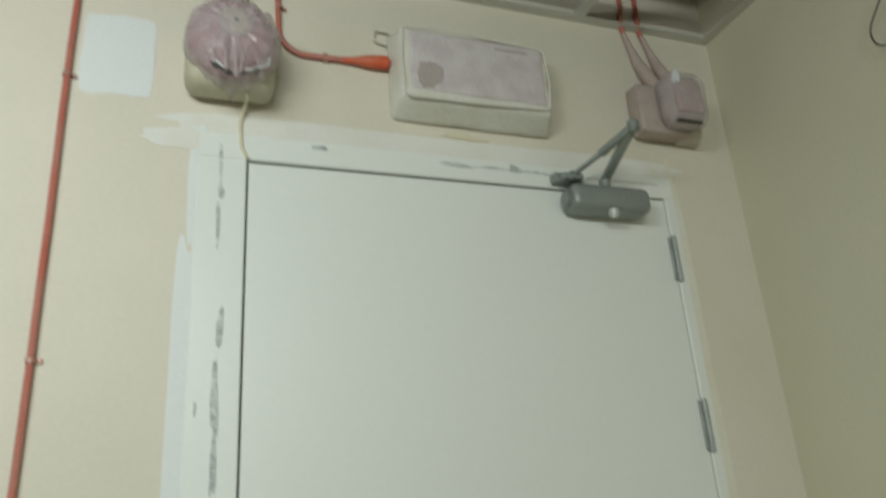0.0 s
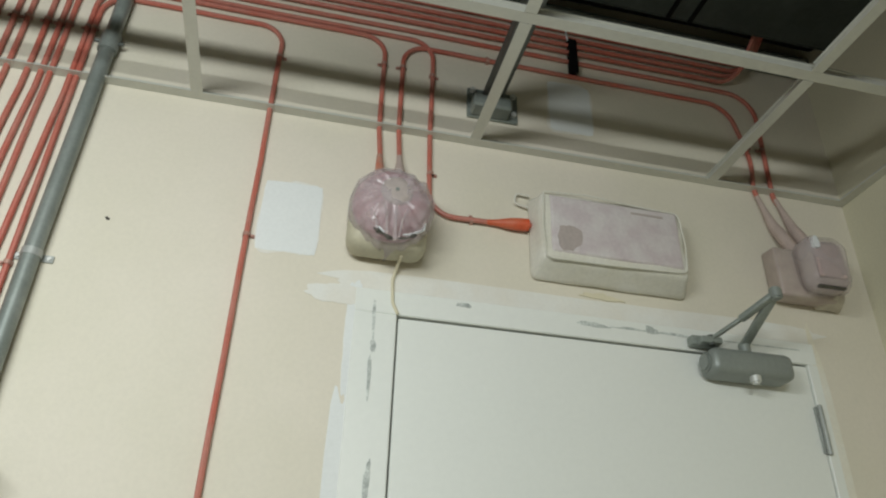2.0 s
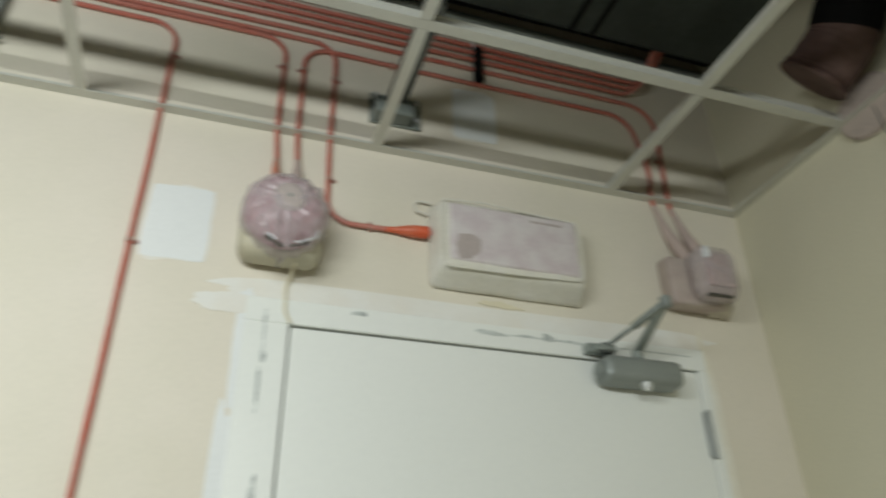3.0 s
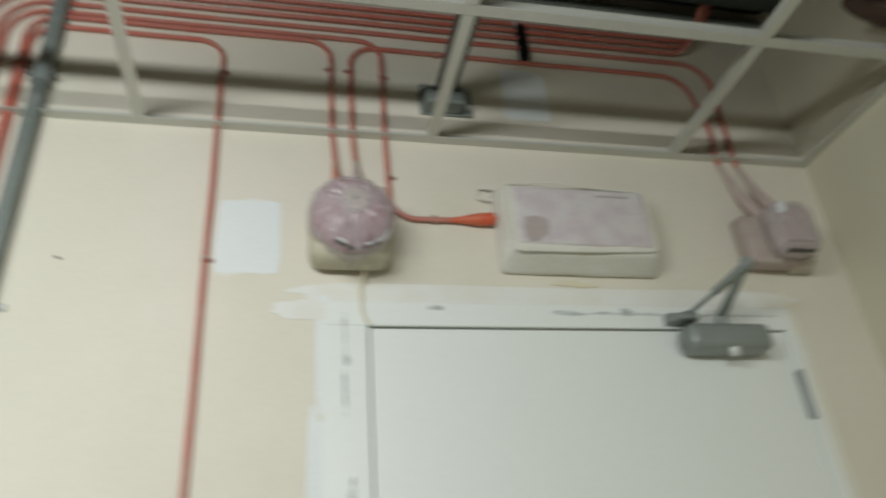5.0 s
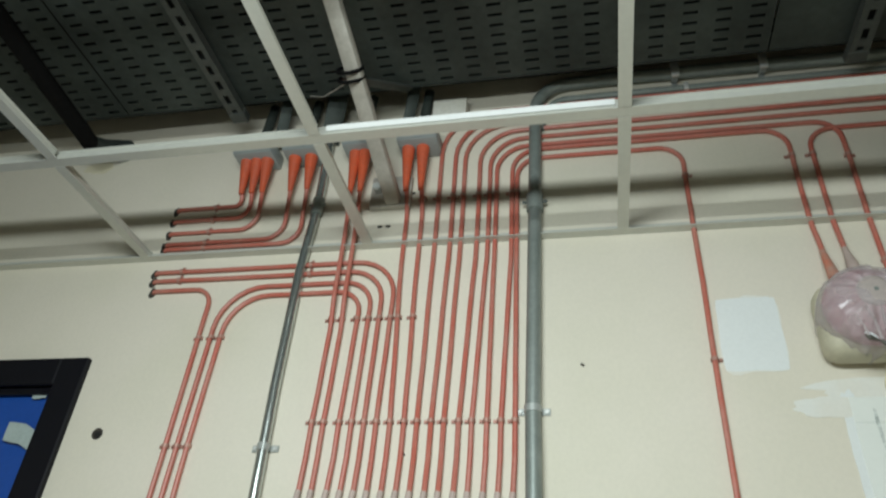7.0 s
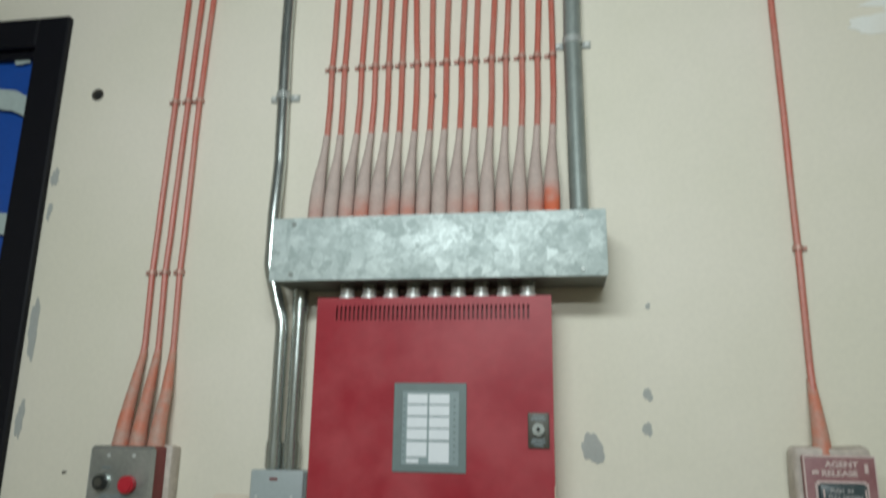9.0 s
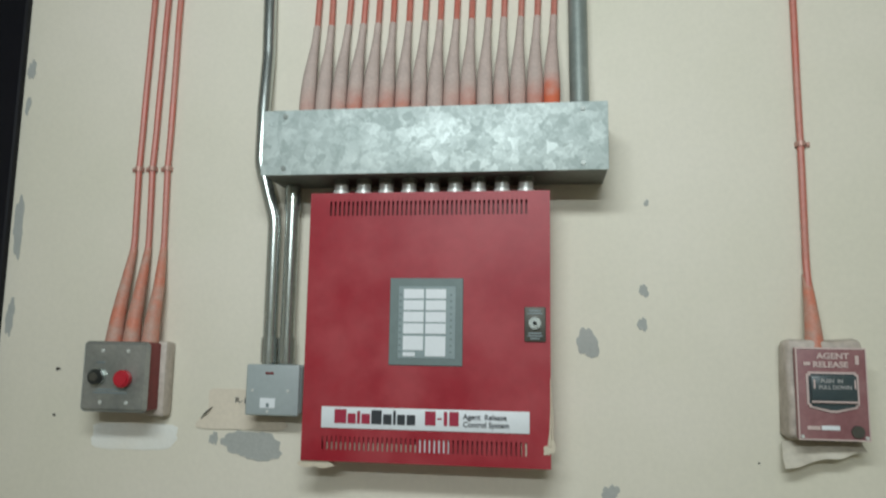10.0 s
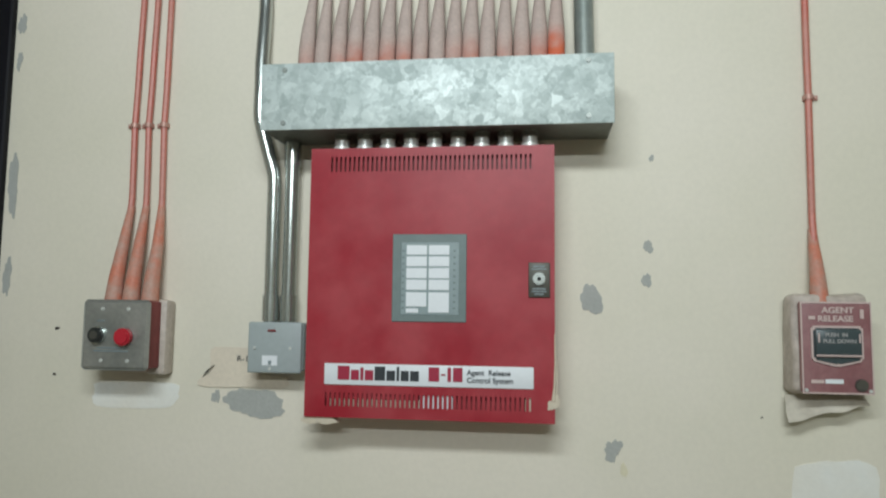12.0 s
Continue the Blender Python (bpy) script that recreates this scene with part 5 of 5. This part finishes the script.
# ---- strobe in plastic ----
st = thing("strobe", (1.03, WALL, 2.21), "horn strobe wrapped in dusty plastic beside the corner", "strobe")
part("back_box", wedge(0.955, 1.115, 0.945, 1.085, 2.228, 2.352, 2.220, 2.340, 1.252, WALL - 0.001, 0.008), "strobe", st)
b = box(0.990, 1.090, 1.196, 1.262, 2.226, 2.348, 0.033, 6)
part("dome", crumple(b, 0.003, 30, 5), "strobe", st, "rounded dome")
b = box(0.985, 1.096, 1.188, 1.266, 2.220, 2.354, 0.036, 6)
crumple(b, 0.007, 30, 7)
part("wrap", b, "bag_film", st, "crumpled dusty clear plastic")
part("lens", box(1.000, 1.066, 1.1925, 1.202, 2.244, 2.326, 0.004, 3), "strobe_lens", st, "dull pinkish lens")
# white flake in place of the bright streak reflected on the dome
part("glint", blot(1.004, 2.324, 0.016, 0.028, 1.187, 1.200, 0.2, 20, 2.2, 95), "label", st, "white flake painted as a glint")
b = wedge(1.062, 1.128, 1.070, 1.104, 2.220, 2.275, 2.224, 2.300, 1.250, WALL - 0.001, 0.008)
bmesh.ops.subdivide_edges(b, edges=b.edges[:], cuts=2, use_grid_fill=True)
part("skirt", crumple(b, 0.005, 28, 3), "flap", st, "loose tan corner of the plastic")
# solid dark strip stands in for shade below the dome edge
part("slot", box(0.998, 1.062, 1.200, 1.210, 2.2225, 2.2265), "lock_plate", st, "dark strip painted as the shade under the dome")

# ---- door closer ----
dc = thing("door_closer", (0.83, WALL, 2.05), "grey hydraulic door closer with a folded arm", "door closer")
b = box(0.748, 0.934, 1.250, WALL + 0.003, 2.024, 2.080, 0.016, 4)
part("body", b, "closer", dc)
part("end_cap", rod((0.742, 1.279, 2.052), (0.752, 1.279, 2.052), 0.020, seg=20, bevel=0.004), "closer", dc)
part("knob", rod((0.842, 1.262, 2.010), (0.842, 1.262, 2.030), 0.011, seg=18, bevel=0.004), "steel", dc, "shiny valve knob")
part("pinion", rod((0.838, 1.272, 2.078), (0.838, 1.272, 2.100), 0.012, seg=16, bevel=0.002), "closer_arm", dc)
AP = (0.832, 1.140, 2.152)


def flat_bar(p0, p1, w, t):
    p0, p1 = Vector(p0), Vector(p1)
    b = box(-w / 2, w / 2, -t / 2, t / 2, 0, (p1 - p0).length, t * 0.3, 2)
    bmesh.ops.transform(b, matrix=Matrix.Translation(p0) @ (p1 - p0).to_track_quat("Z", "Y").to_matrix().to_4x4(), verts=b.verts)
    return b


part("main_arm", flat_bar((0.838, 1.272, 2.096), AP, 0.020, 0.009), "closer_arm", dc)
part("link_arm", flat_bar((0.762, 1.270, 2.100), (0.800, 1.205, 2.126), 0.010, 0.008), "closer_arm", dc)
part("link_sleeve", flat_bar((0.796, 1.212, 2.123), AP, 0.018, 0.012), "closer_arm", dc)
part("elbow", rod((AP[0], AP[1], AP[2] - 0.012), (AP[0], AP[1], AP[2] + 0.012), 0.012, seg=16, bevel=0.003), "closer", dc)
shoe = part("shoe", box(0.728, 0.790, 1.282, WALL - 0.0045, 2.092, 2.112, 0.003, 2), "closer_arm", dc)
part("pivot", rod((0.762, 1.270, 2.086), (0.762, 1.270, 2.108), 0.008, seg=14, bevel=0.001), "strut", shoe)
part("pivot_block", box(0.738, 0.784, 1.262, 1.283, 2.090, 2.104, 0.003, 2), "closer_arm", shoe)

# ---- over the ceiling grid ----
TZ = 2.94
tray = thing("cable_tray", (-0.9, 0.6, TZ), "wide dull perforated cable tray under the dark slab", "cable tray")


def perforated(x0, x1, y0, y1, px, py, sl, sw):
    """A sheet with rows of slots cut through it."""
    b = bmesh.new()
    nx, ny = int((x1 - x0) / px), int((y1 - y0) / py)
    px = (x1 - x0) / nx
    verts, faces = [], []
    for j in range(ny):
        cy = y0 + (j + 0.5) * py
        for i in range(nx):
            cx = x0 + (i + 0.5) * px
            a0, a1 = cx - px / 2, cx + px / 2
            b0, b1 = cy - py / 2, cy + py / 2
            k = len(verts)
            verts += [(a0, b0, TZ), (a1, b0, TZ), (a1, b1, TZ), (a0, b1, TZ), (cx - sl / 2, cy - sw / 2, TZ), (cx + sl / 2, cy - sw / 2, TZ), (cx + sl / 2, cy + sw / 2, TZ), (cx - sl / 2, cy + sw / 2, TZ)]
            faces += [(k, k + 1, k + 5, k + 4), (k + 1, k + 2, k + 6, k + 5), (k + 2, k + 3, k + 7, k + 6), (k + 3, k, k + 4, k + 7)]
            verts += [(x, y, TZ + 0.003) for x, y, _ in verts[k + 4:k + 8]]
            faces += [(k + 4 + m, k + 4 + (m + 1) % 4, k + 8 + (m + 1) % 4, k + 8 + m) for m in range(4)]
    me = bpy.data.meshes.new("tmp")
    me.from_pydata(verts, [], faces)
    b.from_mesh(me)
    bpy.data.meshes.remove(me)
    return b


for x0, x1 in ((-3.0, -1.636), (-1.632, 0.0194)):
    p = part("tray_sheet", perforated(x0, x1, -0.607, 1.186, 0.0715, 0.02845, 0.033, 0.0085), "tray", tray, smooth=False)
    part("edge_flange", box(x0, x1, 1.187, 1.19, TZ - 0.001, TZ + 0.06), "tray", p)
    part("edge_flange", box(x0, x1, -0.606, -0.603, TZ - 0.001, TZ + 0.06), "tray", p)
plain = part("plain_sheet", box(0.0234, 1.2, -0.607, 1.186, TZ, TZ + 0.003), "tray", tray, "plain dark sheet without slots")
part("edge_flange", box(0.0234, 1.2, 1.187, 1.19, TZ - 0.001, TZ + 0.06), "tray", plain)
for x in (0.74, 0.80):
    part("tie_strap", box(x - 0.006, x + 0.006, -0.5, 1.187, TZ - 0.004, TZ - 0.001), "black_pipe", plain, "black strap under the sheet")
# flat black sheet stands in for the unlit space over the slots
part("slot_shade", box(-3.0, 0.02, -0.58, 1.17, TZ + 0.045, TZ + 0.05), "black_pipe", tray, "black sheet added as the darkness over the slots")


def strut(x, y0, y1, z, w=0.041, h=0.021):
    """A slotted channel seen from below, open side up, with a row of holes."""
    s = thing("strut_channel", (x, y0, z), "dark slotted steel channel under the cable tray", "strut channel", "strut channels")
    b = bmesh.new()
    box(x - w / 2, x - w / 2 + 0.0025, y0, y1, z, z + h, bm=b)
    box(x + w / 2 - 0.0025, x + w / 2, y0, y1, z, z + h, bm=b)
    n = int((y1 - y0) / 0.05)
    box(x - w / 2, x - 0.007, y0, y1, z - 0.0025, z, bm=b)
    box(x + 0.007, x + w / 2, y0, y1, z - 0.0025, z, bm=b)
    for k in range(n + 1):
        ya = y0 + k * 0.05
        box(x - 0.007, x + 0.007, ya, min(ya + 0.022, y1), z - 0.0025, z, bm=b)
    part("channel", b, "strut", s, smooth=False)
    # near-black strip for the shade seen through the channel holes
    part("hollow", box(x - 0.012, x + 0.012, y0 + 0.002, y1 - 0.002, z + 0.012, z + 0.014), "dark", s, "dark strip painted as the channel's inner shade")
    part("end_cap", box(x - w / 2 - 0.002, x + w / 2 + 0.002, y1 - 0.03, y1 + 0.004, z - 0.004, z + h - 0.001, 0.002, 1), "strut", s)
    return s


strut(-1.305, 0.2, 1.215, 2.905)
strut(-2.3, 0.2, 1.215, 2.905)
strut(0.205, 0.2, 1.215, 2.905)
pp = thing("black_pipe", (-1.72, 0.6, 2.87), "black pipe under the cable tray with a flared end", "pipe")
part("pipe", tube([(-1.66, 0.2, 2.87), (-1.69, 0.7, 2.865), (-1.735, 1.21, 2.86)], 0.023, 14), "black_pipe", pp)
part("flare", tube([(-1.735, 1.20, 2.86), (-1.735, 1.25, 2.885), (-1.70, WALL - 0.002, 2.92)], [0.024, 0.027, 0.034], 14), "tray", pp, "dull flared collar at the wall")
part("stain", blot(-1.779, 2.867, 0.08, 0.045, WALL - 0.0014, WALL - 0.0002, 0.3, 30, 2, 97), "chip_light", pp, "yellowish stain below the pipe")

# black run added where the wall above the tray edge lies in shade
run = thing("added_dark_pipe", (-0.9, 1.235, 3.045), "black pipe added to darken the shaded band over the conduits", "pipe")
part("pipe", tube([(-3.03 + 0.25 * k, 1.235, 3.045 + 0.003 * math.sin(1.7 * k)) for k in range(18)], 0.040, 16), "black_pipe", run)

# pale brace down to the wall, with its foot, tie and side stay
br = thing("steel_brace", (-0.875, 1.25, 2.65), "pale square steel brace from the wall up to the tray", "brace")
b = flat_bar((-0.872, 1.296, 2.652), (-0.965, 0.72, 3.02), 0.040, 0.030)
part("bar", b, "bar", br)
ft = part("foot", box(-0.935, -0.832, 1.292, WALL - 0.001, 2.640, 2.735, 0.003, 2), "bar", br, "pale foot plate")
part("bolt", rod((-0.914, 1.268, 2.69), (-0.914, 1.293, 2.69), 0.012, seg=8, bevel=0.002), "steel", ft)
part("stay", flat_bar((-0.955, 1.04, 2.83), (-0.835, 1.20, 2.945), 0.028, 0.006), "strut", br, "dark flat stay")
for s in (0.0, 0.018):
    part("tie", tube([(-0.926 + 0.030 * math.cos(2 * math.pi * k / 14), 1.018 + s + 0.012 * math.sin(2 * math.pi * k / 14), 2.83 - s * 0.6 + 0.026 * math.sin(2 * math.pi * k / 14)) for k in range(15)], 0.0045, 6), "black_pipe", br, "black cable tie")
single("tie_wire", tube([(-0.93, 1.03, 2.80), (-1.03, 1.12, 2.86), (-1.10, 1.18, 2.935)], 0.0015, 5), "bar", "thin pale tie wire", "wire")
for x, w in ((-1.20, 0.03), (-1.055, 0.05), (-0.845, 0.03)):
    rs = thing("tray_riser", (x, 1.22, 2.9), "dark steel hanger strip behind the grid", "hanger strip", "hanger strips")
    part("strip", flat_bar((x - 0.02, 1.292, 2.87), (x + 0.02, 1.215, 3.02), w, 0.006), "tray", rs)
for x0, z in ((-0.905, 2.592), (-0.885, 2.592), (-0.855, 2.69), (-0.83, 2.69)):
    single("drilled_hole", blot(x0, z, 0.013, 0.007, WALL - 0.0012, WALL + 0.001, 0.15, 14, 2, int(x0 * -700)), "dark", "small dark drilled hole in the wall", "hole", kind="structure")

# cantilever bracket beside the bell cables
cb = thing("cantilever_bracket", (0.30, WALL, 2.64), "grey-green slotted cantilever bracket on the wall", "bracket")
part("arm", box(0.286, 0.326, 0.97, 1.302, 2.640, 2.681, 0.002, 1), "strut", cb)
part("base_plate", box(0.250, 0.372, WALL - 0.010, WALL - 0.001, 2.605, 2.690, 0.002, 1), "grey_conduit", cb)
part("gusset", box(0.255, 0.345, WALL - 0.052, WALL - 0.010, 2.606, 2.640, 0.004, 1), "grey_conduit", cb)
part("rod", rod((0.306, 0.985, 2.66), (0.306, 0.985, 2.95), 0.005, seg=10), "strut", cb)
for x, z in ((0.262, 2.625), (0.262, 2.680), (0.360, 2.625), (0.360, 2.680)):
    part("bolt", rod((x, WALL - 0.018, z), (x, WALL - 0.009, z), 0.007, seg=6), "steel", cb)

# flexible duct bent down to the grid by the side wall, and the loose wire under it
fd = thing("flexible_duct", (1.14, 0.85, 2.54), "brown flexible duct bent down onto the ceiling grid", "duct")
route = rounded([(0.93, 0.30, 2.90), (1.08, 0.55, 2.885), (1.152, 0.70, 2.80), (1.155, 0.82, 2.66), (1.122, 0.892, 2.598)], [0.2, 0.14, 0.10], 8)
cut = len(route) - 10
# same duct, its upper shade put in as a black colour
part("shaded_upper_hose", tube(route[:cut + 1], 0.071, 24), "black_pipe", fd, "upper length coloured black as the shade on it")
lower = []
for a, e in zip(route[cut:], route[cut + 1:]):
    n = max(1, int((e - a).length / 0.006))
    lower += [a.lerp(e, k / n) for k in range(n)]
lower.append(route[-1])
part("hose", tube(lower, [0.070 + 0.0007 * math.sin(1.6 * k) for k in range(len(lower))], 30), "hose", fd)
axis = (route[-1] - route[-2]).normalized()
u = axis.orthogonal().normalized()
v = axis.cross(u)
for r, d in ((0.073, -0.002), (0.071, -0.016)):
    part("end_ring", tube([route[-1] + axis * d + r * (u * math.cos(2 * math.pi * k / 36) + v * math.sin(2 * math.pi * k / 36)) for k in range(37)], 0.004, 6), "hose", fd, "bead at the end of the duct")
part("collar", rod((RIGHT - 0.012, 0.868, 2.535), (RIGHT - 0.001, 0.868, 2.535), 0.072, seg=36, bevel=0.004), "sleeve", fd, "pale collar on the wall")
single("loose_wire", tube(rounded([(1.214, 0.85, 2.52), (1.212, 0.845, 2.45), (1.205, 0.80, 2.335), (1.20, 0.765, 2.315), (1.195, 0.72, 2.32), (1.19, 0.75, 2.33), (1.196, 0.835, 2.315), (1.205, 0.892, 2.262), (1.208, 0.890, 2.228), (1.208, 0.85, 2.205), (1.206, 0.76, 2.195), (1.20, 0.62, 2.20), (1.19, 0.60, 2.27), (1.195, 0.72, 2.255), (1.205, 0.84, 2.235)], 0.05, 6), 0.0018, 6), "strut", "thin dark loose wire hanging in loops on the side wall", "wire")
